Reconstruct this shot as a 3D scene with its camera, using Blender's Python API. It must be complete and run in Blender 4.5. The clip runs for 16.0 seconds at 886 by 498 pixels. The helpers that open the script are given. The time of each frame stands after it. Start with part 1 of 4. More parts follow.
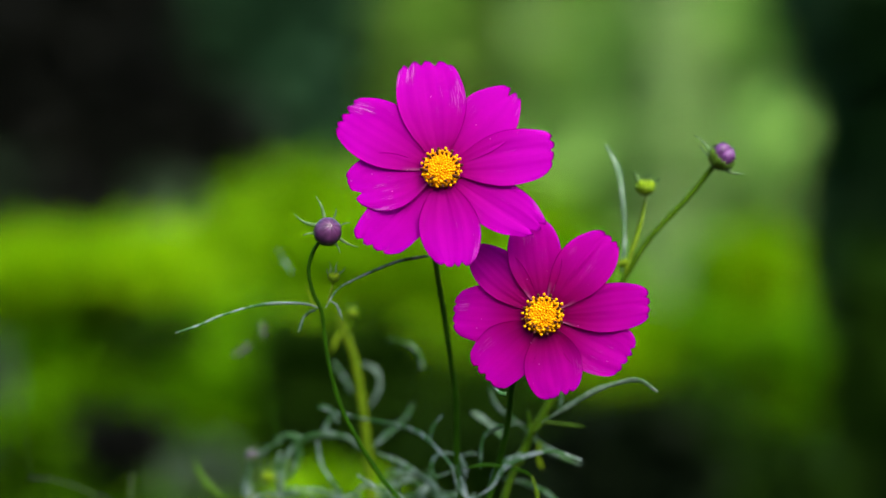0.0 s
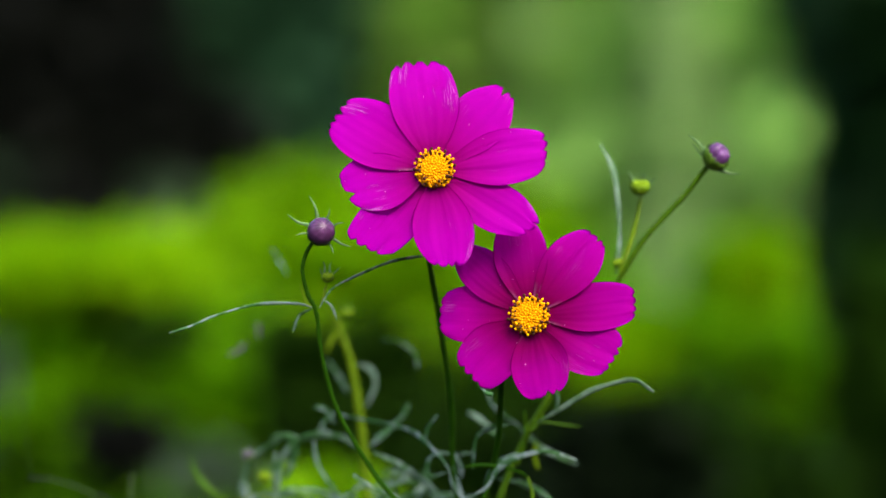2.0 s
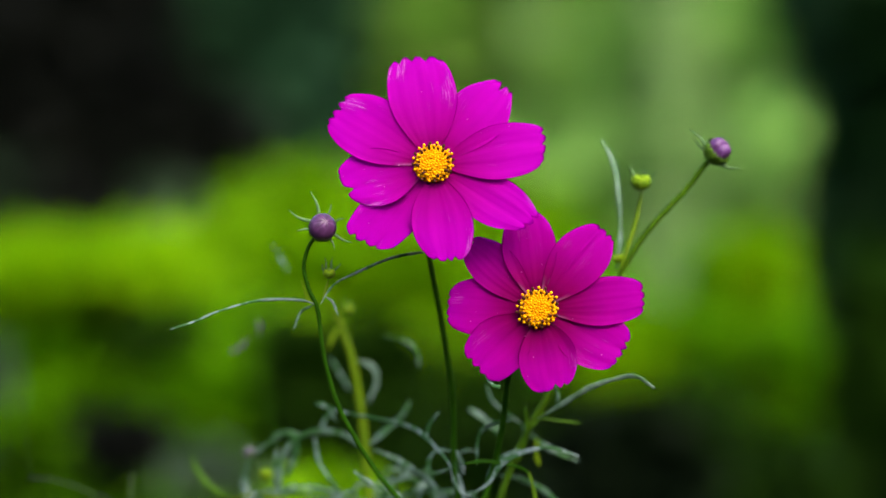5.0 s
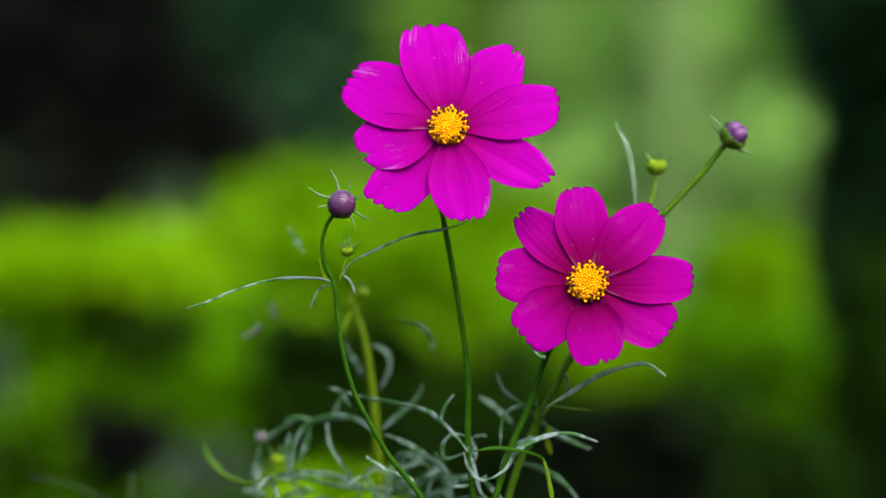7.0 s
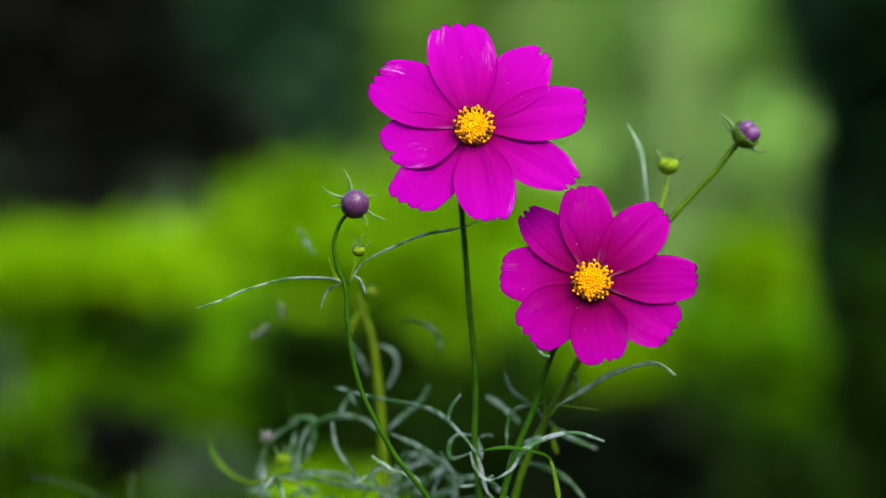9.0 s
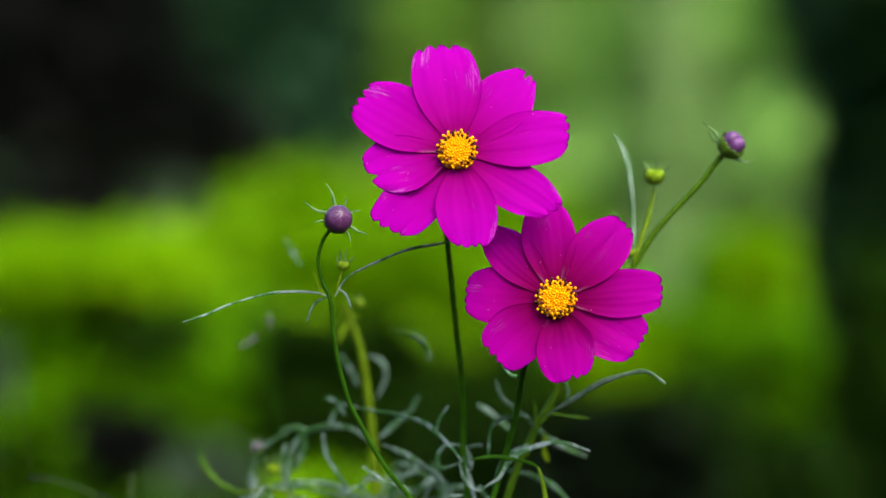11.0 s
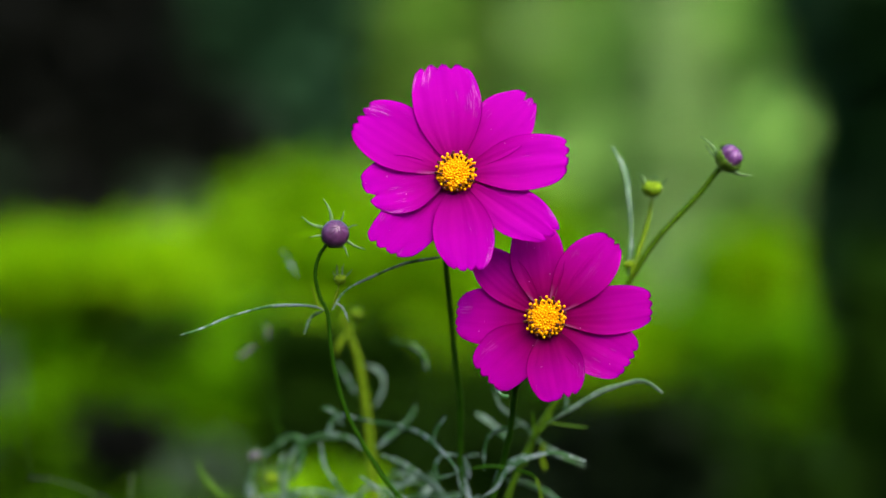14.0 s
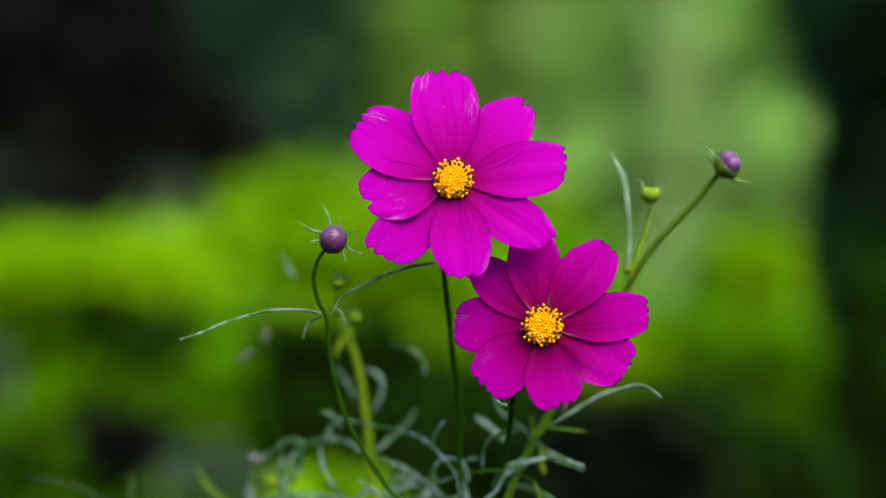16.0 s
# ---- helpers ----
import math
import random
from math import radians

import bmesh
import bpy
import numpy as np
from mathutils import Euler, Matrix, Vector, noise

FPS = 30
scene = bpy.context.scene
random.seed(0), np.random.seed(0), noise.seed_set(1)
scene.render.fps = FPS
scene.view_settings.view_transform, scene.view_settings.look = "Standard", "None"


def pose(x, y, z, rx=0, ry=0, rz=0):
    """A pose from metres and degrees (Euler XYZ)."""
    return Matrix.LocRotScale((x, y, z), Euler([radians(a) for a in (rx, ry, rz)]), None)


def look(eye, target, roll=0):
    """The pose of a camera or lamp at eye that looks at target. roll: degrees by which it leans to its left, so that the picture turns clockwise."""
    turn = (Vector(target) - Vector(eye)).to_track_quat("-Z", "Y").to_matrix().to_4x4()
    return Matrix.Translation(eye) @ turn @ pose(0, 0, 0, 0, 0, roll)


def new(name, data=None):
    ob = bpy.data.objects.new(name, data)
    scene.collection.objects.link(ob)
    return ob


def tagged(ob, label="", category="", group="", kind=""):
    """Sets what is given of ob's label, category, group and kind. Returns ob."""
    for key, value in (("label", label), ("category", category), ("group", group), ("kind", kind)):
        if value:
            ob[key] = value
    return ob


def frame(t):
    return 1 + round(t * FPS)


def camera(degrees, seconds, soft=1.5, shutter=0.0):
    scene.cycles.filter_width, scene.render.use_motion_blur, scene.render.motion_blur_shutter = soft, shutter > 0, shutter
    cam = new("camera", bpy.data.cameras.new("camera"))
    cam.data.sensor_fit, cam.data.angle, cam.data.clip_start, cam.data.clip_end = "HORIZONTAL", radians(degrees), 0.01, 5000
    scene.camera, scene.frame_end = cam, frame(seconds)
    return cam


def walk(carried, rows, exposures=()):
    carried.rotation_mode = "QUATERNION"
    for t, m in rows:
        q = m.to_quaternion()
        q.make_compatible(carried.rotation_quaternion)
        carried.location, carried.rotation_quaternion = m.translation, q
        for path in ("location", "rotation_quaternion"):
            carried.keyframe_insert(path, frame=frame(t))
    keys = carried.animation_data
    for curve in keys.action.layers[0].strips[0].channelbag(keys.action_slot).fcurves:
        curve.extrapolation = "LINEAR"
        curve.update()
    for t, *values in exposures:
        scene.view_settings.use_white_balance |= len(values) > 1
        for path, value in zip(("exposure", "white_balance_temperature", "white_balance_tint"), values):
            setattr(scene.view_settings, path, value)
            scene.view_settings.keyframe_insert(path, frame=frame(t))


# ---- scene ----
# Camera: level, on a tripod, with a long lens wide open, close to the flowers.
cam = camera(20, 16.0, 1.5)
cam.data.dof.use_dof = True
cam.data.dof.focus_distance = 0.876
cam.data.dof.aperture_fstop = 3.7
walk(cam, [(0.0, pose(0, -0.88, 0.75, 90)), (16.0, pose(0, -0.88, 0.75, 90))], [(0.0, 1.52), (16.0, 1.52)])

# Light: an overcast sky with a soft, high sun.
world = bpy.data.worlds.new("overcast_sky")
scene.world = world
world.use_nodes = True
wn = world.node_tree
sky = wn.nodes.new("ShaderNodeTexSky")
sky.sky_type = "NISHITA"
sky.sun_disc = False
sky.sun_elevation, sky.sun_rotation = radians(52), radians(155)
sky.air_density, sky.dust_density, sky.ozone_density = 1.0, 4.0, 0.6
wn.links.new(sky.outputs["Color"], wn.nodes["Background"].inputs["Color"])
wn.nodes["Background"].inputs["Strength"].default_value = 0.14
sun = new("sun", bpy.data.lights.new("sun", "SUN"))
sun.data.energy, sun.data.angle, sun.data.color = 1.3, radians(50), (1.0, 0.94, 0.85)
sun.matrix_world = look((1.6, -3.4, 5.0), (0, 0, 0.7))


# ---- materials ----
def material(name, rough=0.6, spec=0.3):
    mat = bpy.data.materials.new(name)
    mat.use_nodes = True
    b = mat.node_tree.nodes["Principled BSDF"]
    b.inputs["Roughness"].default_value = rough
    b.inputs["Specular IOR Level"].default_value = spec
    return mat, mat.node_tree, b


def noise_node(nt, scale, detail=4.0, coord=None):
    n = nt.nodes.new("ShaderNodeTexNoise")
    n.inputs["Scale"].default_value, n.inputs["Detail"].default_value = scale, detail
    if coord is None:
        tc = nt.nodes.new("ShaderNodeTexCoord")
        coord = tc.outputs["Object"]
    nt.links.new(coord, n.inputs["Vector"])
    return n


def ramp(nt, source, stops):
    r = nt.nodes.new("ShaderNodeValToRGB")
    while len(r.color_ramp.elements) < len(stops):
        r.color_ramp.elements.new(0.5)
    for e, (p, c) in zip(r.color_ramp.elements, stops):
        e.position, e.color = p, (*c, 1)
    nt.links.new(source, r.inputs["Fac"])
    return r


def mix(nt, fac, a, b, mode="MIX"):
    m = nt.nodes.new("ShaderNodeMix")
    m.data_type, m.blend_type = "RGBA", mode
    for sock, v in ((m.inputs[0], fac), (m.inputs[6], a), (m.inputs[7], b)):
        if isinstance(v, tuple):
            sock.default_value = (*v, 1)
        elif isinstance(v, (int, float)):
            sock.default_value = v
        else:
            nt.links.new(v, sock)
    return m.outputs[2]


def bump(nt, b, height, strength, distance):
    n = nt.nodes.new("ShaderNodeBump")
    n.inputs["Strength"].default_value, n.inputs["Distance"].default_value = strength, distance
    nt.links.new(height, n.inputs["Height"])
    nt.links.new(n.outputs["Normal"], b.inputs["Normal"])
    return n


def leaf_light(nt, b, colour, amount):
    """Lets part of the light through a thin leaf or petal."""
    tr = nt.nodes.new("ShaderNodeBsdfTranslucent")
    if isinstance(colour, tuple):
        tr.inputs["Color"].default_value = (*colour, 1)
    else:
        nt.links.new(colour, tr.inputs["Color"])
    ms = nt.nodes.new("ShaderNodeMixShader")
    ms.inputs[0].default_value = amount
    nt.links.new(b.outputs[0], ms.inputs[1])
    nt.links.new(tr.outputs[0], ms.inputs[2])
    nt.links.new(ms.outputs[0], nt.nodes["Material Output"].inputs["Surface"])


def petal_material(name, foot, middle, outer, tip, sheen_scuffs=0.6):
    """Magenta petal: redder and deeper at the base, fine veins along it, pale scuffing, painted sheen and specks of
    pollen.
    """
    mat, nt, b = material(name, 0.5, 0.015)
    uv = nt.nodes.new("ShaderNodeUVMap")
    uv.uv_map = "petal"
    sep = nt.nodes.new("ShaderNodeSeparateXYZ")
    nt.links.new(uv.outputs[0], sep.inputs[0])
    info = nt.nodes.new("ShaderNodeObjectInfo")
    along = ramp(nt, sep.outputs["Y"], [(0.0, foot), (0.3, middle), (0.65, outer), (1.0, tip)])
    mp = nt.nodes.new("ShaderNodeMapping")
    mp.inputs["Scale"].default_value = (26, 1.3, 1)
    nt.links.new(uv.outputs[0], mp.inputs["Vector"])
    add = nt.nodes.new("ShaderNodeVectorMath")
    nt.links.new(mp.outputs[0], add.inputs[0])
    comb = nt.nodes.new("ShaderNodeCombineXYZ")
    times = nt.nodes.new("ShaderNodeMath")
    times.operation, times.inputs[1].default_value = "MULTIPLY", 37.0
    nt.links.new(info.outputs["Random"], times.inputs[0])
    nt.links.new(times.outputs[0], comb.inputs["X"])
    nt.links.new(times.outputs[0], comb.inputs["Z"])
    nt.links.new(comb.outputs[0], add.inputs[1])
    veins = noise_node(nt, 1.0, 3.0, add.outputs[0])
    vein_ramp = ramp(nt, veins.outputs[0], [(0.3, (0.955, 0.955, 0.955)), (0.6, (1, 1, 1))])
    colour = mix(nt, 1.0, along.outputs[0], vein_ramp.outputs[0], "MULTIPLY")
    # pale scuffing and painted sheen along the veins, in patches near the outer half
    mp2 = nt.nodes.new("ShaderNodeMapping")
    nt.links.new(add.outputs[0], mp2.inputs["Vector"])
    mp2.inputs["Scale"].default_value = (0.12, 1.6, 1)
    patch = noise_node(nt, 1.0, 2.0, mp2.outputs[0])
    patch_ramp = ramp(nt, patch.outputs[0], [(0.57, (0, 0, 0)), (0.68, (1, 1, 1))])
    fine = nt.nodes.new("ShaderNodeMapping")
    fine.inputs["Scale"].default_value = (3.4, 4.2, 1)
    nt.links.new(add.outputs[0], fine.inputs["Vector"])
    sheen_scuff = noise_node(nt, 1.0, 2.0, fine.outputs[0])
    sheen_scuff_ramp = ramp(nt, sheen_scuff.outputs[0], [(0.57, (0, 0, 0)), (0.61, (1, 1, 1))])
    both = mix(nt, 1.0, patch_ramp.outputs[0], sheen_scuff_ramp.outputs[0], "MULTIPLY")
    far = ramp(nt, sep.outputs["Y"], [(0.4, (0, 0, 0)), (0.8, (sheen_scuffs, sheen_scuffs, sheen_scuffs))])
    both = mix(nt, 1.0, both, far.outputs[0], "MULTIPLY")
    colour = mix(nt, both, colour, (0.84, 0.42, 0.84))
    # darker margin, pale claw beside the disc
    centred = nt.nodes.new("ShaderNodeMath")
    centred.operation, centred.inputs[1].default_value = "SUBTRACT", 0.5
    nt.links.new(sep.outputs["X"], centred.inputs[0])
    across = nt.nodes.new("ShaderNodeMath")
    across.operation = "ABSOLUTE"
    nt.links.new(centred.outputs[0], across.inputs[0])
    side_rim = ramp(nt, across.outputs[0], [(0.485, (1, 1, 1)), (0.499, (0.8, 0.8, 0.82))])
    tip_rim = ramp(nt, sep.outputs["Y"], [(0.982, (1, 1, 1)), (0.998, (0.7, 0.7, 0.74))])
    colour = mix(nt, 1.0, colour, side_rim.outputs[0], "MULTIPLY")
    colour = mix(nt, 1.0, colour, tip_rim.outputs[0], "MULTIPLY")
    claw_a = ramp(nt, across.outputs[0], [(0.38, (0, 0, 0)), (0.48, (1, 1, 1))])
    claw_b = ramp(nt, sep.outputs["Y"], [(0.10, (0.3, 0.3, 0.3)), (0.26, (0, 0, 0))])
    claw = mix(nt, 1.0, claw_a.outputs[0], claw_b.outputs[0], "MULTIPLY")
    some = ramp(nt, info.outputs["Random"], [(0.5, (0, 0, 0)), (0.75, (1, 1, 1))])
    claw = mix(nt, 1.0, claw, some.outputs[0], "MULTIPLY")
    colour = mix(nt, claw, colour, (0.72, 0.34, 0.64))
    # grains of pollen and tiny drops
    tc = nt.nodes.new("ShaderNodeTexCoord")
    vor = nt.nodes.new("ShaderNodeTexVoronoi")
    vor.inputs["Scale"].default_value = 420
    nt.links.new(tc.outputs["Object"], vor.inputs["Vector"])
    dots = ramp(nt, vor.outputs["Distance"], [(0.05, (1, 1, 1)), (0.075, (0, 0, 0))])
    sepc = nt.nodes.new("ShaderNodeSeparateColor")
    nt.links.new(vor.outputs["Color"], sepc.inputs[0])
    few = ramp(nt, sepc.outputs[0], [(0.78, (0, 0, 0)), (0.80, (0.9, 0.9, 0.9))])
    speck = mix(nt, 1.0, dots.outputs[0], few.outputs[0], "MULTIPLY")
    colour = mix(nt, speck, colour, (0.8, 0.45, 0.7))
    nt.links.new(colour, b.inputs["Base Color"])
    bump(nt, b, veins.outputs[0], 0.1, 0.0005)
    leaf_light(nt, b, colour, 0.22)
    return mat


def simple(name, low, high, rough=0.6, spec=0.25, scale=400.0, through_light=0.0, bumped=0.2):
    """Plain plant or soil surface: two tones mixed by grain at two scales."""
    mat, nt, b = material(name, rough, spec)
    n1 = noise_node(nt, scale, 5.0)
    n2 = noise_node(nt, scale * 0.13, 2.0)
    half = nt.nodes.new("ShaderNodeMath")
    half.operation = "ADD"
    nt.links.new(n1.outputs[0], half.inputs[0])
    nt.links.new(n2.outputs[0], half.inputs[1])
    r = ramp(nt, half.outputs[0], [(0.35, low), (0.65, high)])
    div = nt.nodes.new("ShaderNodeMath")
    div.operation, div.inputs[1].default_value = "MULTIPLY", 0.5
    nt.links.new(half.outputs[0], div.inputs[0])
    nt.links.new(div.outputs[0], r.inputs["Fac"])
    nt.links.new(r.outputs[0], b.inputs["Base Color"])
    if bumped:
        bump(nt, b, n1.outputs[0], bumped, 0.3 / scale)
    if through_light:
        leaf_light(nt, b, r.outputs[0], through_light)
    return mat


def foliage(name, low, high, through_light=0.3):
    """Leaves of a shrub, each leaf its own tone."""
    mat, nt, b = material(name, 0.6, 0.04)
    geo = nt.nodes.new("ShaderNodeNewGeometry")
    r = ramp(nt, geo.outputs["Random Per Island"], [(0.0, low), (1.0, high)])
    n = noise_node(nt, 3.0, 3.0)
    r2 = ramp(nt, n.outputs[0], [(0.36, (0.58, 0.6, 0.6)), (0.64, (1.2, 1.18, 1.1))])
    c = mix(nt, 1.0, r.outputs[0], r2.outputs[0], "MULTIPLY")
    nt.links.new(c, b.inputs["Base Color"])
    leaf_light(nt, b, c, through_light)
    return mat


def leaf_material(name, low, high):
    """Narrow leaves: green, patches of grey waxy bloom and painted highlights along them."""
    mat, nt, b = material(name, 0.45, 0.25)
    tc = nt.nodes.new("ShaderNodeTexCoord")
    info = nt.nodes.new("ShaderNodeObjectInfo")
    shift = nt.nodes.new("ShaderNodeVectorMath")
    nt.links.new(tc.outputs["Object"], shift.inputs[0])
    nt.links.new(info.outputs["Random"], shift.inputs[1])
    n = noise_node(nt, 240, 3.0, shift.outputs[0])
    fine = noise_node(nt, 600, 3.0)
    r = ramp(nt, n.outputs[0], [(0.42, low), (0.58, high)])
    r2 = ramp(nt, fine.outputs[0], [(0.3, (0.75, 0.75, 0.75)), (0.7, (1, 1, 1))])
    c = mix(nt, 1.0, r.outputs[0], r2.outputs[0], "MULTIPLY")
    nt.links.new(c, b.inputs["Base Color"])
    bump(nt, b, fine.outputs[0], 0.2, 0.0004)
    leaf_light(nt, b, c, 0.2)
    return mat


PETAL = petal_material("petal_magenta", (0.26, 0.0, 0.09), (0.42, 0.0, 0.30), (0.51, 0.0, 0.45), (0.54, 0.0, 0.51))
PETAL_DEEP = petal_material("petal_deep_magenta", (0.15, 0.0, 0.03), (0.29, 0.0, 0.135), (0.44, 0.0, 0.32), (0.50, 0.0, 0.42), 0.16)
STEM_MID = simple("stem_mid_green", (0.03, 0.08, 0.001), (0.055, 0.125, 0.003), 0.5, 0.08, 90, 0, 0)
STEM = simple("stem_green", (0.011, 0.048, 0.001), (0.026, 0.092, 0.003), 0.55, 0.04, 90, 0, 0)
STEM_YOUNG = simple("stem_yellow_green", (0.07, 0.14, 0.001), (0.12, 0.20, 0.004), 0.5, 0.1, 90, 0, 0)
LEAF = leaf_material("leaf_blue_green", (0.032, 0.12, 0.024), (0.16, 0.26, 0.205))
LEAF_PALE = leaf_material("leaf_bloom_glints", (0.045, 0.15, 0.04), (0.26, 0.35, 0.33))
LEAF_SMOOTH = leaf_material("leaf_pale_green", (0.11, 0.225, 0.11), (0.20, 0.32, 0.22))
LEAF_LIME = simple("leaf_lime", (0.13, 0.25, 0.003), (0.24, 0.38, 0.008), 0.5, 0.15, 500, 0.3)
LEAF_GREEN = simple("leaf_fresh_green", (0.04, 0.12, 0.002), (0.08, 0.19, 0.005), 0.5, 0.15, 300, 0.3)
CALYX = simple("calyx_green", (0.03, 0.085, 0.004), (0.075, 0.15, 0.01), 0.55, 0.15, 700)
BRACT = simple("bract_pale_green", (0.06, 0.15, 0.035), (0.16, 0.26, 0.11), 0.55, 0.2, 700)
BUD = simple("bud_purple", (0.022, 0.004, 0.022), (0.11, 0.035, 0.115), 0.3, 0.6, 420)
BUD_OPEN = simple("bud_violet", (0.022, 0.003, 0.030), (0.15, 0.05, 0.19), 0.4, 0.4, 420)
CUP_YOUNG = simple("cup_light_green", (0.06, 0.14, 0.002), (0.12, 0.22, 0.006), 0.5, 0.15, 700)
FLORET = simple("floret_yellow", (0.70, 0.26, 0.0), (0.86, 0.39, 0.001), 0.6, 0.05, 900)
ANTHER = simple("anther_dark", (0.03, 0.006, 0.004), (0.08, 0.02, 0.008), 0.6, 0.15, 1500)
BARK = simple("bark_dark", (0.010, 0.009, 0.006), (0.03, 0.025, 0.016), 0.9, 0.05, 60)
DRY = simple("dry_stalk", (0.02, 0.032, 0.015), (0.04, 0.055, 0.03), 0.8, 0.1, 300)
WILTED = simple("wilted_bud", (0.055, 0.065, 0.055), (0.11, 0.11, 0.115), 0.7, 0.1, 400)
SOIL = simple("soil_dark", (0.005, 0.006, 0.003), (0.014, 0.014, 0.008), 0.95, 0.05, 8)


# ---- mesh helpers ----
def mesh_object(name, bm, mats, smooth=True):
    me = bpy.data.meshes.new(name)
    bm.normal_update()
    bm.to_mesh(me)
    bm.free()
    for mt in mats if isinstance(mats, (list, tuple)) else [mats]:
        me.materials.append(mt)
    if smooth:
        me.polygons.foreach_set("use_smooth", [True] * len(me.polygons))
    return new(name, me)


def part(name, bm, mats, parent, label="", at=(0, 0, 0)):
    ob = mesh_object(name, bm, mats)
    ob.parent = parent
    ob.location = at
    if label:
        ob["label"] = label
    return ob


def spline(pts, per=6):
    """Points of a smooth curve through pts."""
    p = [Vector(q) for q in pts]
    p = [p[0] * 2 - p[1]] + p + [p[-1] * 2 - p[-2]]
    out = []
    for i in range(1, len(p) - 2):
        a, b, c, d = p[i - 1:i + 3]
        for k in range(per):
            t = k / per
            out.append(0.5 * (2 * b + (c - a) * t + (2 * a - 5 * b + 4 * c - d) * t * t + (3 * b - a - 3 * c + d) * t ** 3))
    return out + [p[-2]]


def tube(bm, pts, radii, flat=1.0, sides=8, caps=True, turns=None):
    """A tube along pts; flat below 1 makes it a strap, thin from front to back."""
    rings = []
    for i, p in enumerate(pts):
        t = (pts[min(i + 1, len(pts) - 1)] - pts[max(i - 1, 0)]).normalized()
        n = t.cross(Vector((0, 1, 0)))
        n = n.normalized() if n.length > 1e-4 else Vector((1, 0, 0))
        w = n.cross(t)
        if turns:
            n, w = n * math.cos(turns[i]) + w * math.sin(turns[i]), w * math.cos(turns[i]) - n * math.sin(turns[i])
        rings.append([bm.verts.new(p + radii[i] * (math.cos(a) * n + flat * math.sin(a) * w))
                      for a in (2 * math.pi * k / sides for k in range(sides))])
    for r, s in zip(rings, rings[1:]):
        for k in range(sides):
            bm.faces.new((r[k], r[(k + 1) % sides], s[(k + 1) % sides], s[k]))
    if caps:
        bm.faces.new(rings[0][::-1])
        bm.faces.new(rings[-1])
    return bm


def blob(bm, centre, size, sub=2, turn=None):
    m = Matrix.Translation(centre) @ (turn if turn is not None else Matrix()) @ Matrix.Diagonal((*size, 1))
    return bmesh.ops.create_icosphere(bm, subdivisions=sub, radius=1.0, matrix=m)["verts"]


def metres(pts):
    return [Vector(p) * 0.001 for p in pts]


# What sways: (object, place at rest, far end or None, plant)
SWAYING = []


def plant_root(name, label, x, y):
    ob = new(name)
    ob.location = (x * 0.001, y * 0.001, 0)
    ob.empty_display_size = 0.05
    return tagged(ob, label, "flower", "cosmos plants in the bed")


def stem(plant, kind, pts, r0, r1, mat=None, pieces=14, label=""):
    """A stem in short rigid lengths, so that it can bend in the wind. pts run from the top down, in mm; the foot goes on to the ground."""
    base = plant.location.copy()
    line = spline(metres(pts), 8)
    length = [0.0]
    for a, b in zip(line, line[1:]):
        length.append(length[-1] + (b - a).length)
    n = len(line) - 1
    cuts = [round(i * n / pieces) for i in range(pieces + 1)]
    for a, b in zip(cuts, cuts[1:]):
        seg = line[a:b + 1]
        e0 = (seg[0] - seg[1]) * 0.25
        e1 = (seg[-1] - seg[-2]) * 0.25
        mid = (seg[0] + seg[-1]) / 2
        ext = [seg[0] + e0] + seg[1:-1] + [seg[-1] + e1]
        radii = [(r0 + (r1 - r0) * length[a + i] / length[-1]) * (1 + 0.07 * math.sin(2.1 * (a + i) + base.x * 900)) * 0.001 for i in range(len(ext))]
        bm = tube(bmesh.new(), [p - mid for p in ext], radii, 1.0, 10, False)
        ob = part("stem", bm, mat or STEM, plant, label, mid - base)
        SWAYING.append((ob, seg[0].copy(), seg[-1].copy(), kind))
    foot = line[-1]
    if foot.z > 0.3:
        m = Vector((foot.x * 0.6 + base.x * 0.4, foot.y * 0.6 + base.y * 0.4, foot.z * 0.45))
        low = spline([foot, m, Vector((base.x, base.y, -0.01))], 8)
        mid = low[0].copy()
        bm = tube(bmesh.new(), [p - mid for p in low], [r1 * 0.001 * (1 + 0.6 * i / len(low)) for i in range(len(low))], 1.0, 10)
        ob = part("stem", bm, mat or STEM, plant, label, mid - base)
        SWAYING.append((ob, low[0].copy(), low[-1].copy(), kind + ":foot"))


def leaf(plant, kind, pts, width, mat=None, label="", name="leaf", thin=0.24):
    """A narrow strap leaf, mm, from its root or its tip; it tapers at both ends."""
    base = plant.location.copy()
    line = spline(metres(pts), 6)
    mid = line[len(line) // 2].copy()
    n = len(line) - 1
    rnd = random.Random(round(pts[0][0] * 31 + pts[0][2]))
    ph = rnd.random() * 6
    radii = []
    for i in range(n + 1):
        s = i / n
        r = width * (0.00032 if kind == "back" else 0.00038) * (0.35 + 0.65 * min(1.0, math.sin(math.pi * min(max(s, 0.03), 0.97)) * 1.5))
        radii.append(r * (1 + 0.18 * math.sin(9 * s + ph) + 0.12 * math.sin(23 * s + ph * 2)))
    turns = [0.4 * math.sin(1.2 * ph + (2.2 + 0.5 * ph) * i / n) for i in range(n + 1)] if thin < 0.9 else None
    bm = tube(bmesh.new(), [p - mid for p in line], radii, thin, 8, True, turns)
    ob = part(name, bm, mat or LEAF, plant, label, mid - base)
    SWAYING.append((ob, mid, None, kind))
    return ob


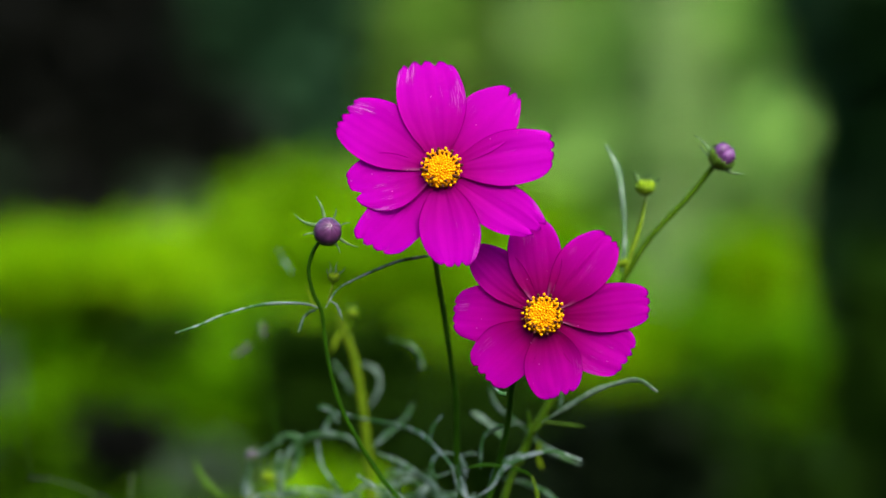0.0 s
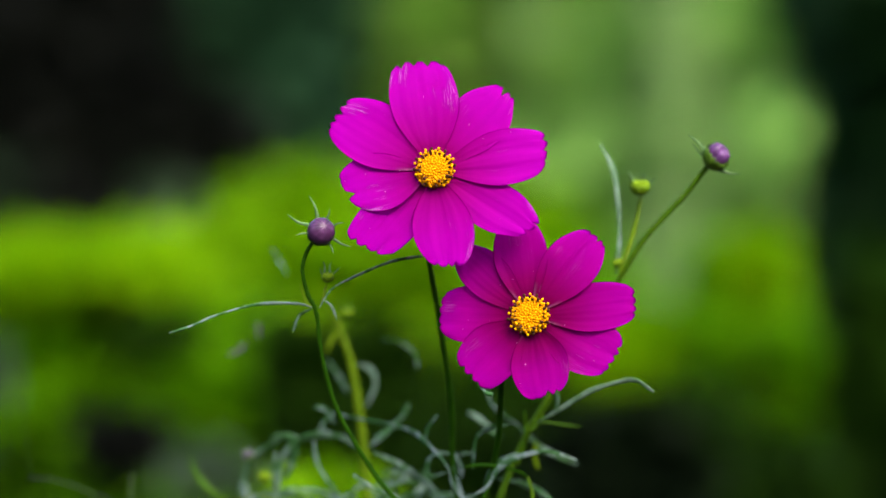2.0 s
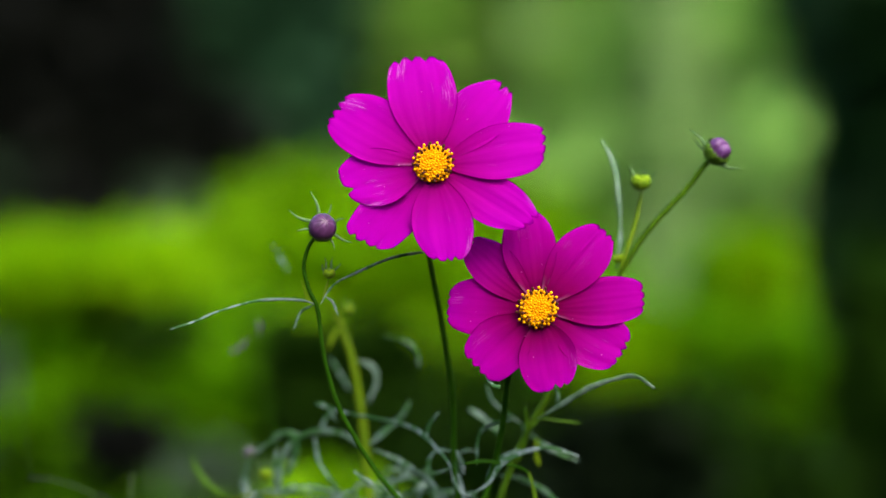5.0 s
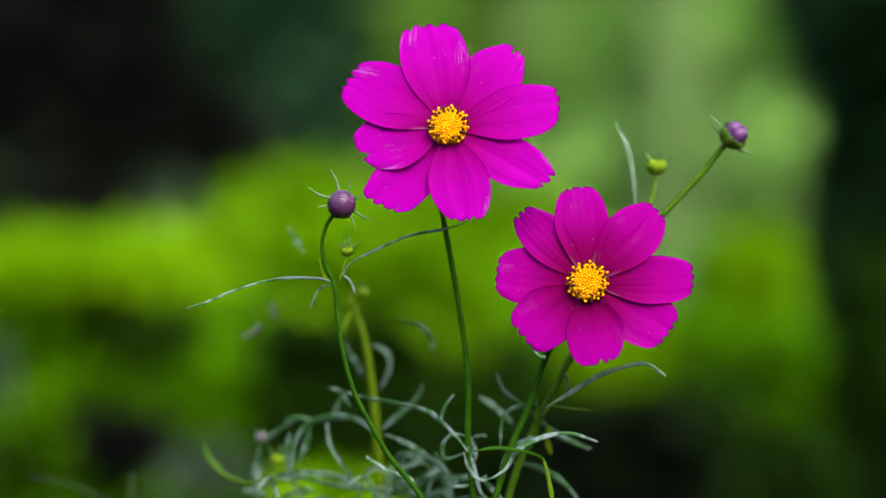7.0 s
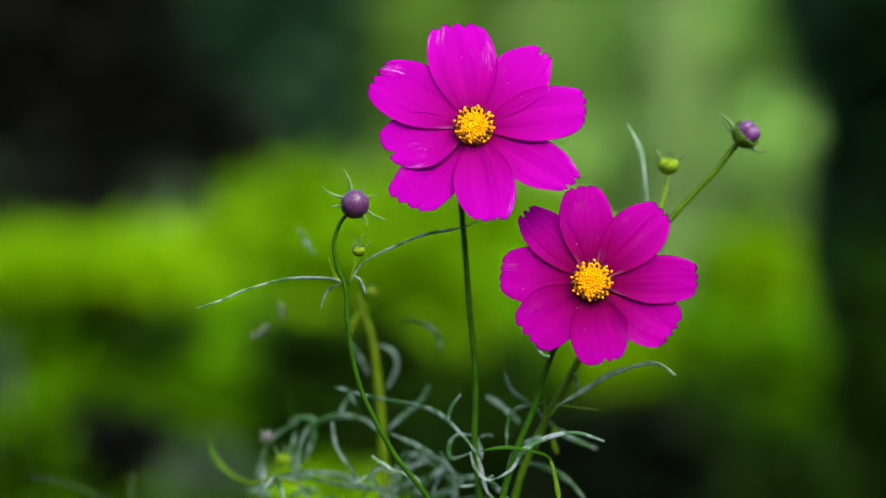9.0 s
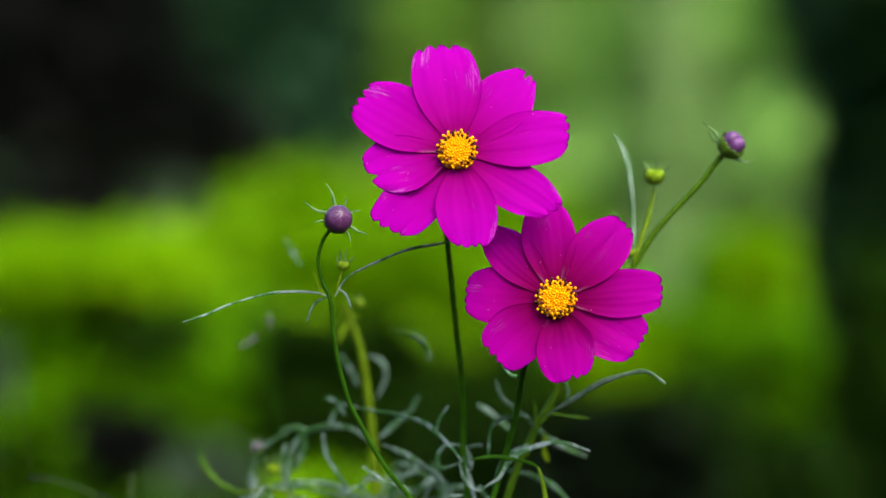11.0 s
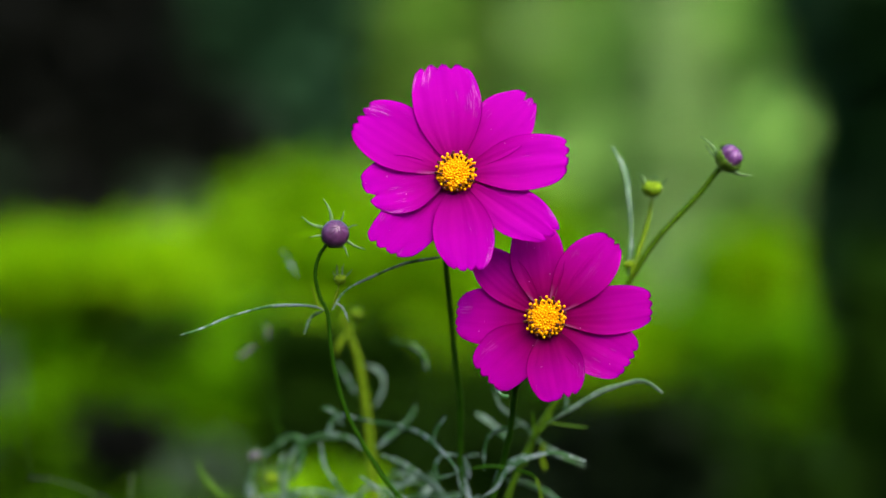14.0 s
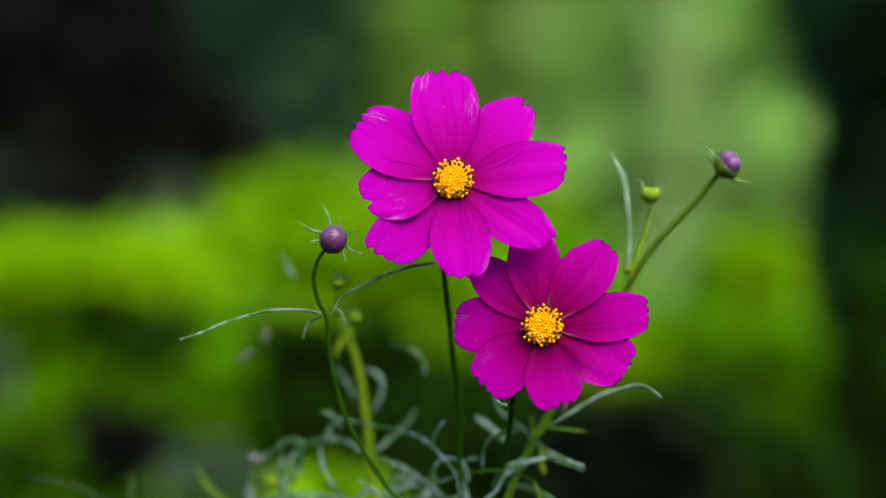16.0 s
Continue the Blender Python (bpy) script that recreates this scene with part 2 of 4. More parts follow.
# ---- flower heads ----
def petal(head, mat, angle, length, width, tip, slope, notches, layer, fold, curl, seed):
    """One petal, mm, in the plane of the head: it points along angle (degrees, anticlockwise from the side) and faces -y.
    tip: its width at the end, as a share; slope: how much longer its anticlockwise side is; notches: (place across, depth)
    in its end; fold: place across of a sharp crease, or None; curl: how far its sides rise to the front."""
    rnd = random.Random(seed)
    nu, ns = 65, 27
    ph = [rnd.uniform(0, 6.28) for _ in range(6)]
    frays = [(rnd.uniform(-0.95, 0.95), rnd.uniform(0.1, 0.4), rnd.uniform(0.03, 0.07)) for _ in range(6)]
    bm = bmesh.new()
    uvl = bm.loops.layers.uv.new("petal")
    grid, uvs = [], {}
    ca, sa = math.cos(radians(angle)), math.sin(radians(angle))

    def bite(u):
        deep = sum(d * max(0.0, 1 - abs(u - c) / (0.09 + 0.035 * d)) for c, d in notches)
        return deep + sum(d * max(0.0, 1 - abs(u - c) / w) for c, d, w in frays)

    for j in range(ns):
        s = (j / (ns - 1)) ** 0.85
        row = []
        for i in range(nu):
            u = 2 * i / (nu - 1) - 1
            end = length * (1.0 - 0.085 * abs(u) ** 4 + slope * u)
            near_end = max(0.0, (s - 0.72) / 0.28)
            r = 3.0 + s * (end - 3.0) - bite(u) * near_end ** 1.5
            f = 0.15 + 0.85 * math.sin(min(1.0, s / 0.64) * math.pi / 2) ** 1.05
            if s > 0.64:
                f *= 1 - (1 - tip) * ((s - 0.64) / 0.36) ** 2.3
            w = width * 0.5 * f
            q = u * w
            n = (math.sin(math.pi * s * 0.8) * 0.13 - 0.08 * s * s) * length * 0.35
            n += -0.06 * w * (1 - u * u) * math.sin(math.pi * s)
            n += 0.13 * math.cos(2.2 * math.pi * u + ph[0]) * math.sin(math.pi * min(1, s * 1.1)) + 0.09 * math.cos(9 * u + ph[1]) * s
            n += 0.03 * math.cos(21 * u + ph[5]) * math.sin(math.pi * s) ** 0.5
            n += 0.22 * math.sin(2.6 * u + ph[2]) * s * s + 0.2 * math.sin(5 * s + ph[3]) * u * u * s
            n += 0.15 * near_end * math.sin(7 * u + ph[4])
            n += curl * abs(u) ** 5 * math.sin(math.pi * min(1.0, s * 1.15)) - layer * s ** 0.3
            if fold is not None:
                n += 0.55 * max(0.0, 1 - abs(u - fold) / 0.10) * max(0.0, math.sin(math.pi * (s * 1.25 - 0.2)))
            v = bm.verts.new(Vector((r * ca - q * sa, -n, r * sa + q * ca)) * 0.001)
            uvs[v] = (u * 0.5 + 0.5, s)
            row.append(v)
        grid.append(row)
    for j in range(ns - 1):
        for i in range(nu - 1):
            fc = bm.faces.new((grid[j][i], grid[j + 1][i], grid[j + 1][i + 1], grid[j][i + 1]))
            for lp in fc.loops:
                lp[uvl].uv = uvs[lp.vert]
    bmesh.ops.solidify(bm, geom=bm.faces[:], thickness=0.00014)
    return part("petal", bm, mat, head)


def flower_head(plant, mat, petals, seed, tilt, label):
    """Head with its petals, disc, florets and ring of anthers; parts of the plant."""
    rnd = random.Random(seed)
    disc_bm = bmesh.new()
    blob(disc_bm, (0, 0.0005, 0), (0.0068, 0.0036, 0.0066), 3)
    head = part("flower_head", disc_bm, FLORET, plant, label)
    for i, (angle, length, width, tip, slope, notches, layer, fold, curl) in enumerate(petals):
        a = radians(angle)
        # the head leans back: lengths seen from the front are longer in its own plane
        st = 1 / math.cos(radians(tilt))
        dx, dz = length * math.cos(a), length * math.sin(a) * st
        w = width * math.hypot(math.sin(a), st * math.cos(a))
        petal(head, mat, math.degrees(math.atan2(dz, dx)), math.hypot(dx, dz), w, tip, slope, notches, layer, fold, curl, seed * 10 + i)
    fl = bmesh.new()
    blob(fl, (0, 0, 0), (0.00060, 0.0010, 0.00060), 1)
    first = part("floret", fl, FLORET, head)
    for i in range(140):
        ob = first if i == 0 else first.copy()
        if i:
            scene.collection.objects.link(ob)
        r = 0.0062 * math.sqrt((i + 0.5) / 140)
        a = i * 2.39996
        h = 0.0033 * math.sqrt(max(0.0, 1 - (r / 0.0078) ** 2))
        out = Vector((math.cos(a), 0, math.sin(a)))
        ob.rotation_mode = "QUATERNION"
        ob.rotation_quaternion = (Vector((0, -1, 0)) + out * (r / 0.008) + Vector((rnd.uniform(-0.3, 0.3), 0, rnd.uniform(-0.3, 0.3)))).to_track_quat("-Y", "Z")
        ob.location = out * r + Vector((0, -h - 0.0006 * rnd.random(), 0))
        ob.scale = [rnd.uniform(0.8, 1.2)] * 3
    am = bmesh.new()
    tube(am, [Vector((0, 0, 0)), Vector((0, -0.0012, 0)), Vector((0, -0.0024, 0))][::1], [0.00052, 0.00056, 0.00046], 1, 6)
    nface = len(am.faces)
    blob(am, (0, -0.0027, 0), (0.0006, 0.0006, 0.0006), 1)
    am.faces.ensure_lookup_table()
    for fc in am.faces[nface:]:
        fc.material_index = 1
    first = part("anther", am, [ANTHER, FLORET], head)
    unripe = first.data.copy()
    unripe.materials[1] = ANTHER
    for i in range(40):
        ob = first if i == 0 else first.copy()
        if i:
            scene.collection.objects.link(ob)
        ring = i % 2
        if i % 5 in (1, 2):
            ob.data = unripe
        a = 2 * math.pi * (i + rnd.uniform(-0.3, 0.3)) / 40
        r = (0.0054 if ring else 0.0044) + rnd.uniform(-0.0003, 0.0003)
        out = Vector((math.cos(a), 0, math.sin(a)))
        aim = Vector((0, -1, 0)) + out * (0.95 if ring else 0.6)
        ob.rotation_mode = "QUATERNION"
        ob.rotation_quaternion = aim.to_track_quat("-Y", "Z")
        ob.location = out * r + Vector((0, -0.0010 if ring else -0.0020, 0))
    cup = bmesh.new()
    blob(cup, (0, 0.0035, 0), (0.0045, 0.0035, 0.0045), 2)
    part("calyx", cup, CALYX, head)
    for i in range(8):
        a = 2 * math.pi * (i + 0.5) / 8
        o = Vector((math.cos(a), 0, math.sin(a)))
        bm = tube(bmesh.new(), [o * 0.003 + Vector((0, 0.004, 0)), o * 0.007 + Vector((0, 0.0035, 0)), o * 0.012 + Vector((0, 0.0028, 0))], [0.0012, 0.0011, 0.0002], 0.4, 6)
        part("bract", bm, BRACT, head)
    return head


def bud(plant, kind, centre, radius, axis, bracts, mat, colour_label, form="closed", cup_size=0.4):
    """A bud in a green cup with thin bracts. axis points out of the bud; bracts: x, z of root and tip from its centre, mm.
    form: a closed ball of eight petals, an opening one of folded petals, or a young one that is mostly cup."""
    base = plant.location.copy()
    c = Vector(centre) * 0.001
    r = radius * 0.001
    turn = Vector(axis).normalized().to_track_quat("Z", "Y").to_matrix().to_4x4()
    bm = bmesh.new()
    bmesh.ops.create_uvsphere(bm, u_segments=64, v_segments=28, radius=r)
    for v in bm.verts:
        a, h = math.atan2(v.co.y, v.co.x), v.co.z / r
        top = max(0.0, h)
        if form == "open":
            seam = abs(math.sin(2.5 * a + 1.1 * h + 0.4))
            k = 0.74 + 0.32 * seam ** 0.5 * (0.4 + 0.6 * top) + 0.05 * math.sin(3 * a + 1)
            v.co = Vector((v.co.x * k, v.co.y * k, v.co.z * (1.0 - 0.22 * top ** 2 + 0.12 * seam * top)))
        elif form == "young":
            teeth = abs(math.sin(4 * a))
            v.co = Vector((v.co.x, v.co.y, min(v.co.z, r * (0.30 + 0.25 * teeth))))
        else:
            seam = (1 - abs(math.sin(4 * a + 0.5 * h))) ** 4
            k = 1 - 0.07 * seam * (0.3 + top) - 0.06 * top ** 8
            v.co = Vector((v.co.x * k, v.co.y * k, v.co.z * (0.97 - 0.10 * seam * top ** 3)))
    bm.transform(turn)
    ob = part("bud", bm, mat, plant, colour_label, c - base)
    SWAYING.append((ob, c, None, kind))
    cupm = bmesh.new()
    bmesh.ops.create_uvsphere(cupm, u_segments=48, v_segments=24, radius=r * 1.09)
    for v in cupm.verts:
        v.co.z += 0.16 * r * math.cos(8 * math.atan2(v.co.y, v.co.x)) * max(0.0, 1 + v.co.z / r)
    bmesh.ops.delete(cupm, geom=[v for v in cupm.verts if v.co.z > (2 * cup_size - 1) * r], context="VERTS")
    bmesh.ops.solidify(cupm, geom=cupm.faces[:], thickness=r * 0.06)
    cupm.transform(turn)
    part("calyx", cupm, CUP_YOUNG if form == "young" else CALYX, ob)
    for k, (x0, z0, x1, z1) in enumerate(bracts):
        back = 0.0015 if form == "closed" else -0.001 + 0.0012 * (k % 3)
        p0, p2 = Vector((x0 * 0.001, back, z0 * 0.001)), Vector((x1 * 0.001, back - 0.001, z1 * 0.001))
        side = Vector((p0.z - p2.z, 0, p2.x - p0.x)) * (0.10 if k % 2 else -0.07)
        line = spline([p0, p0.lerp(p2, 0.5) + side, p2], 5)
        wide = (p2 - p0).length * 0.055 + 0.0002
        sm = tube(bmesh.new(), line, [wide * (1.05 - i / (len(line) - 1)) ** 0.7 for i in range(len(line))], 0.35, 8)
        part("bract", sm, BRACT, ob)
    return ob


# ---- the flowers ----
TILT_TALL, TILT_LOW = 22, 15
HEADS = {}

tall = plant_root("cosmos_flower", "tall magenta cosmos flower open on a thin green stem", 12, 24)
# angle, length, width, width at the end, slope, notches, layer behind, fold, curl
head = flower_head(tall, PETAL, [
    (101, 38.6, 24.4, 0.82, 0.015, ((0.62, 1.8), (0.18, 1.8), (-0.3, 2.1), (-0.75, 0.9)), -0.3, None, 0.4),
    (50, 38.0, 20.6, 0.56, 0.01, ((0.04, 2.8), (-0.45, 0.9), (0.5, 0.3)), 0.8, None, 0.2),
    (12, 40.2, 19.2, 0.80, 0.05, ((0.55, 1.5), (0.1, 1.2), (-0.4, 0.8)), 0.2, None, 0.3),
    (-28.3, 39.6, 17.4, 0.60, 0.05, ((0.42, 2.1), (-0.2, 2.3), (-0.6, 0.5)), 1.2, None, 0.0),
    (-79, 33.0, 21.4, 0.70, 0.03, ((-0.5, 0.8), (0.0, 1.2), (0.35, 1.7)), 0.3, None, 0.3),
    (-131, 35.3, 20.0, 0.86, -0.06, ((-0.5, 1.7), (-0.05, 1.4), (0.4, 0.9)), 2.6, None, 0.0),
    (-166, 32.2, 20.2, 0.72, -0.055, ((0.24, 3.2), (-0.55, 0.5)), 0.95, None, 0.5),
    (152.3, 40.0, 22.8, 0.74, 0.0, ((-0.5, 1.3), (-0.1, 1.8), (0.3, 1.4), (0.62, 0.7)), 0.3, None, 0.0)], 3, TILT_TALL, "magenta flower with a yellow centre")
HEADS["tall"] = (head, Vector((1.8, 0, 792.3)) * 0.001)
stem(tall, "tall", [(1.2, 5, 790.8), (-0.6, 18, 778.5), (-1.2, 22, 769.5), (0, 22, 761.4), (3.2, 22, 744.1), (6.3, 22, 725.9), (8.5, 22, 709.6), (9.1, 22, 697.5), (8.9, 22, 681.2), (10.1, 22, 669.1), (11.4, 23, 656.8)], 0.95, 1.15)

low = plant_root("cosmos_flower", "lower magenta cosmos flower open on a slanting green stem", 0, 14)
head = flower_head(low, PETAL_DEEP, [
    (94.7, 34.4, 19.2, 0.74, 0.0, ((0.4, 1.2), (-0.2, 0.8), (0.7, 0.5)), 0.3, None, 0.5),
    (46.2, 36.2, 19.4, 0.66, 0.0, ((0.2, 0.8), (-0.3, 1.2), (-0.65, 0.5)), -0.2, 0.12, 0.3),
    (2.5, 37.4, 17.0, 0.78, 0.015, ((0.35, 1.2), (-0.1, 1.1), (-0.5, 0.7)), 0.35, None, 0.0),
    (-31.0, 33.2, 21.2, 0.78, 0.02, ((0.45, 1.5), (0.1, 1.2), (-0.3, 1.2), (-0.65, 0.6)), 0.95, None, 0.2),
    (-82.5, 28.2, 20.4, 0.76, -0.02, ((0.12, 2.0), (0.5, 1.2)), 0.0, None, 0.9),
    (-141, 29.6, 20.6, 0.84, 0.0, ((-0.4, 1.4), (0.05, 1.4), (0.45, 0.8)), 0.7, None, 0.4),
    (172.5, 32.3, 20.0, 0.78, 0.0, ((-0.35, 0.7), (0.05, 0.9), (0.5, 0.7)), 1.35, None, 0.2),
    (132.5, 34.6, 15.8, 0.66, 0.0, ((0.32, 1.9), (-0.2, 1.6)), 0.85, None, 0.2)], 7, TILT_LOW, "deep magenta flower with a yellow centre")
HEADS["low"] = (head, Vector((50.5, 0, 737.9)) * 0.001)
stem(low, "low", [(50.2, 5, 737.1), (47.3, 12, 729.1), (41.4, 14, 719), (37, 14, 712.4), (30.4, 14, 693.9), (24.3, 14, 679.8), (19.3, 14, 663.7), (17.3, 14, 655.7)], 1.0, 1.2)
curl = spline([Vector(q) * 0.001 for q in ((-20.5, 1.5, -17), (-19.6, 1.5, -22), (-17.4, 1.5, -25.5), (-15.0, 1.0, -26.4))], 5)
part("sepal", tube(bmesh.new(), curl, [0.0004 + 0.0004 * i / len(curl) for i in range(len(curl))], 0.5, 8), LEAF_PALE, head, "pale curled sepal")

left_bud = plant_root("cosmos_bud", "closed purple cosmos bud on a curved green stem", -5, 2)
bud(left_bud, "left", (-35.3, -2, 765.8), 4.9, (0.30, -0.85, 0.42), ((-1.2, 3.9, -4.3, 12.5), (-3.7, 2.0, -12.1, 6.1), (-3.8, -0.8, -9.0, -1.4), (2.0, -3.6, 4.3, -8.1), (3.6, -2.2, 10.7, -5.6), (3.9, 1.6, 8.0, 3.0), (1.5, 4.0, 3.0, 8.0)), BUD, "dark purple closed bud", "closed", 0.28)
stem(left_bud, "left", [(-36.7, 1, 764.1), (-38.9, 1.5, 761.3), (-41.1, 2, 757.7), (-42.5, 2, 751.2), (-40.9, 2, 743.3), (-38.1, 2, 736.7), (-36.9, 2, 724.4), (-35.3, 3, 714.1), (-31.6, 4, 700.5), (-25.7, 5, 688.5), (-18.7, 6, 676.5), (-9.8, 8, 665.3), (-4.8, 9, 657.2)], 0.66, 1.0)
leaf(left_bud, "left", [(-37.7, 2, 737.9), (-44.4, 1.6, 739.7), (-58.3, 1.2, 739.5), (-72.1, 0.8, 735.9), (-82, 0.4, 731.8), (-89.9, 0, 729.2)], 1.15, LEAF_PALE)
leaf(left_bud, "left", [(-36.9, 3, 738.3), (-32.2, 4, 745.2), (-22.7, 5, 750.2), (-10.8, 6, 755), (1.2, 7, 757.2), (8.8, 8, 759.8)], 1.2, LEAF_PALE)
leaf(left_bud, "left", [(-36.5, 3, 738.7), (-35.3, 3, 742.7), (-34, 3, 747.2)], 1.2, STEM_YOUNG, "", "bud_stalk", 1.0)
bud(left_bud, "left", (-33.8, 4, 749.6), 2.1, (0.1, -0.3, 1), ((-1.1, 1.2, -1.4, 5.4), (0.9, 1.2, 1.5, 5.4), (1.6, 0.6, 4.4, 3.4), (-1.7, 0.5, -2.4, 3.0)), LEAF_LIME, "small green bud", "young", 0.6)
leaf(left_bud, "left", [(-35, 3, 740.7), (-32.6, 3, 738.7), (-30.6, 3, 733.5)], 1.2, LEAF_PALE)
leaf(left_bud, "left", [(-38.7, 8, 738.2), (-41.7, 8, 739.8), (-44.1, 8, 746.6)], 1.4, LEAF_LIME)
leaf(left_bud, "left", [(-39.7, 8, 737.8), (-44.3, 8, 735.2), (-46.7, 8, 729.2)], 1.2, LEAF)

right_bud = plant_root("cosmos_bud", "purple cosmos bud opening on a slanting branched stem", 18, 30)
bud(right_bud, "right", (105.6, 30, 791.5), 5.0, (0.66, -0.45, 0.60), ((-3.8, 0.6, -10.9, 7.8), (-3.6, -0.6, -9.0, 5.0), (0.8, -5.0, 8.4, -6.6), (-1.0, -3.6, 2.8, -5.4)), BUD_OPEN, "purple opening bud with folded petals", "open", 0.60)
stem(right_bud, "right", [(103.5, 31, 789.1), (99.7, 32, 784.7), (93.5, 32, 776.9), (79.2, 32, 761.5), (71, 32, 749.2), (59.7, 32, 729.7), (47.4, 32, 712.3), (41.2, 32, 700), (35.1, 32, 689.1), (26.9, 32, 670.2), (22.8, 32, 655.9)], 1.05, 1.4, STEM_MID)
leaf(right_bud, "right", [(69.4, 33, 747.7), (72.8, 34.3, 757.4), (75.8, 35.7, 766.7), (78, 37, 778)], 2.0, STEM_YOUNG, "", "bud_stalk", 1.0)
bud(right_bud, "right", (78, 38, 780.6), 3.5, (0.05, -0.25, 1), ((-2.9, 1.2, -5.3, 5.6), (-2.0, 2.0, -3.7, 5.9), (0.2, 2.2, 0.4, 5.4), (1.4, 2.2, 1.8, 4.8), (2.6, 0.7, 5.9, 3.6), (-0.9, 2.4, -1.1, 4.6)), LEAF_LIME, "small green bud", "young", 0.62)
leaf(right_bud, "right", [(69.1, 40, 748.1), (70.5, 42, 759.5), (70.2, 44, 773.1), (68.3, 46, 786.7), (63.9, 48, 796.1)], 2.6, LEAF_SMOOTH)
bud(right_bud, "right", (68.7, 34, 751.9), 1.9, (-0.3, -0.3, 1), ((-1.0, 1.0, -2.0, 3.6), (0.8, 1.0, 1.0, 3.4)), LEAF_LIME, "tiny green bud", "young", 0.6)

back = plant_root("cosmos_plant", "young yellow-green cosmos stem with curled leaves", -20, 75)
stem(back, "back", [(-36.6, 100, 732.6), (-34.4, 100, 726), (-30.6, 100, 715), (-28.4, 100, 701.7), (-26.7, 100, 688.5), (-25.6, 100, 673.1), (-24.7, 100, 659.9), (-23.8, 100, 646.6)], 1.2, 1.9, STEM_YOUNG, 8)
bud(back, "back", (-30.9, 95, 733.3), 2.0, (0.2, -0.3, 1), ((-1.0, 1.0, -2.0, 3.6), (0.8, 1.0, 1.4, 3.6)), LEAF_LIME, "small yellow-green bud", "young", 0.6)
leaf(back, "back", [(-28.6, 105, 712.6), (-22.6, 105, 709.9), (-20.8, 105, 703.7), (-24.8, 105, 694.8)], 2.6, LEAF)
leaf(back, "back", [(-39.9, 110, 713.3), (-35.4, 110, 706.8), (-31.6, 110, 699.5)], 2.8, LEAF_PALE)
leaf(back, "back", [(-18.3, 90, 722.9), (-10, 90, 721), (-4.8, 90, 716.4), (-3.9, 90, 710.5)], 2.0, LEAF)
leaf(back, "back", [(-7.7, 75, 698.2), (-10.5, 75, 692.7), (-17.6, 75, 686.2), (-23.2, 75, 681.5)], 3.6, LEAF)
leaf(back, "back", [(-31.7, 100, 728.2), (-36.6, 100, 723.8), (-39.7, 100, 716.7)], 2.6, LEAF_LIME)

wilted = plant_root("cosmos_bud", "small wilted grey-violet cosmos buds on thin stalks", -60, 100)
leaf(wilted, "back", [(-60.4, 100, 758.2), (-58.6, 100, 755.7), (-56.9, 100, 752.4), (-54.2, 100, 748)], 2.2, LEAF_PALE, "wilted grey bud", "bud")
leaf(wilted, "back", [(-79.6, 120, 715.1), (-76, 120, 716.5), (-72.4, 120, 720.1)], 2.8, WILTED, "wilted grey bud", "bud", 0.8)
leaf(wilted, "back", [(-68.1, 120, 728.6), (-67.5, 120, 725.5), (-67.5, 120, 721.9)], 2.6, WILTED, "wilted grey bud", "bud", 0.8)
leaf(wilted, "back", [(-74, 120, 717.6), (-70.6, 120, 705.2), (-63.9, 120, 687.3), (-59.4, 120, 669.3), (-54.9, 120, 646.8)], 0.4, STEM, "", "bud_stalk", 1.0)
leaf(wilted, "back", [(-67.5, 120, 723.2), (-66.1, 120, 714.2), (-63.9, 120, 696.2), (-60.5, 120, 678.3), (-54.9, 120, 646.8)], 0.4, STEM, "", "bud_stalk", 1.0)

# feathery leaves low on the plants
for q, w, mt in (
        ([(-43.3, 55, 698.5), (-34.3, 49.7, 696.5), (-25.8, 44.4, 694.9), (-13.2, 39.1, 692.9), (-4.9, 33.9, 690.6), (0.2, 28.6, 686.9), (5.3, 23.3, 682.1), (8.9, 18, 677.5)], 2.0, LEAF_PALE),
        ([(3.9, 28, 697.5), (0.4, 28, 692.6), (-0.8, 28, 687.3)], 1.7, LEAF),
        ([(9, 30, 676.5), (1.2, 30, 674.1), (-0.2, 30, 678.6), (2.9, 30, 682.7), (9.8, 30, 682.3)], 1.9, LEAF),
        ([(7.3, 18, 677.5), (9.3, 18, 671.4), (13.3, 18, 667.4), (17.8, 18, 668.4)], 1.5, LEAF_PALE),
        ([(8.9, 20, 679.4), (11.3, 20, 671.3), (13.4, 20, 663.2), (17.4, 20, 659.1)], 1.8, LEAF_PALE),
        ([(3.2, 22, 664.6), (9.7, 22, 665.4), (15.8, 22, 668.7)], 1.5, LEAF)):
    leaf(tall, "tall", q, w, mt)
for q, w, mt in (
        ([(-2.9, 55, 674.5), (1.3, 55, 666.1), (3.4, 55, 657.7)], 2.4, LEAF),
        ([(10.6, 40, 680.9), (13.7, 40, 681.9), (16.1, 40, 681.5)], 1.6, LEAF),
        ([(9, 30, 682.7), (11.1, 30, 678.6), (11.9, 30, 673.5)], 2.6, LEAF_PALE),
        ([(9.8, 26, 660.5), (11, 26, 666.7), (10.6, 26, 672.8)], 2.4, LEAF),
        ([(-5.1, 60, 656.8), (1.3, 60, 659.7), (7.6, 60, 665.6)], 2.6, LEAF),
        ([(-8.1, 45, 675.3), (-2.9, 45, 672.2), (1.2, 45, 668), (3.3, 45, 664.9)], 2.4, LEAF),
        ([(13.6, 35, 666.9), (17.7, 35, 662.7), (21.8, 35, 658.6)], 3.0, LEAF_PALE),
        ([(-0.8, 62, 663.3), (7.6, 62, 664.2), (14, 62, 663.3)], 3.4, LEAF)):
    leaf(tall, "back", q, w, mt)
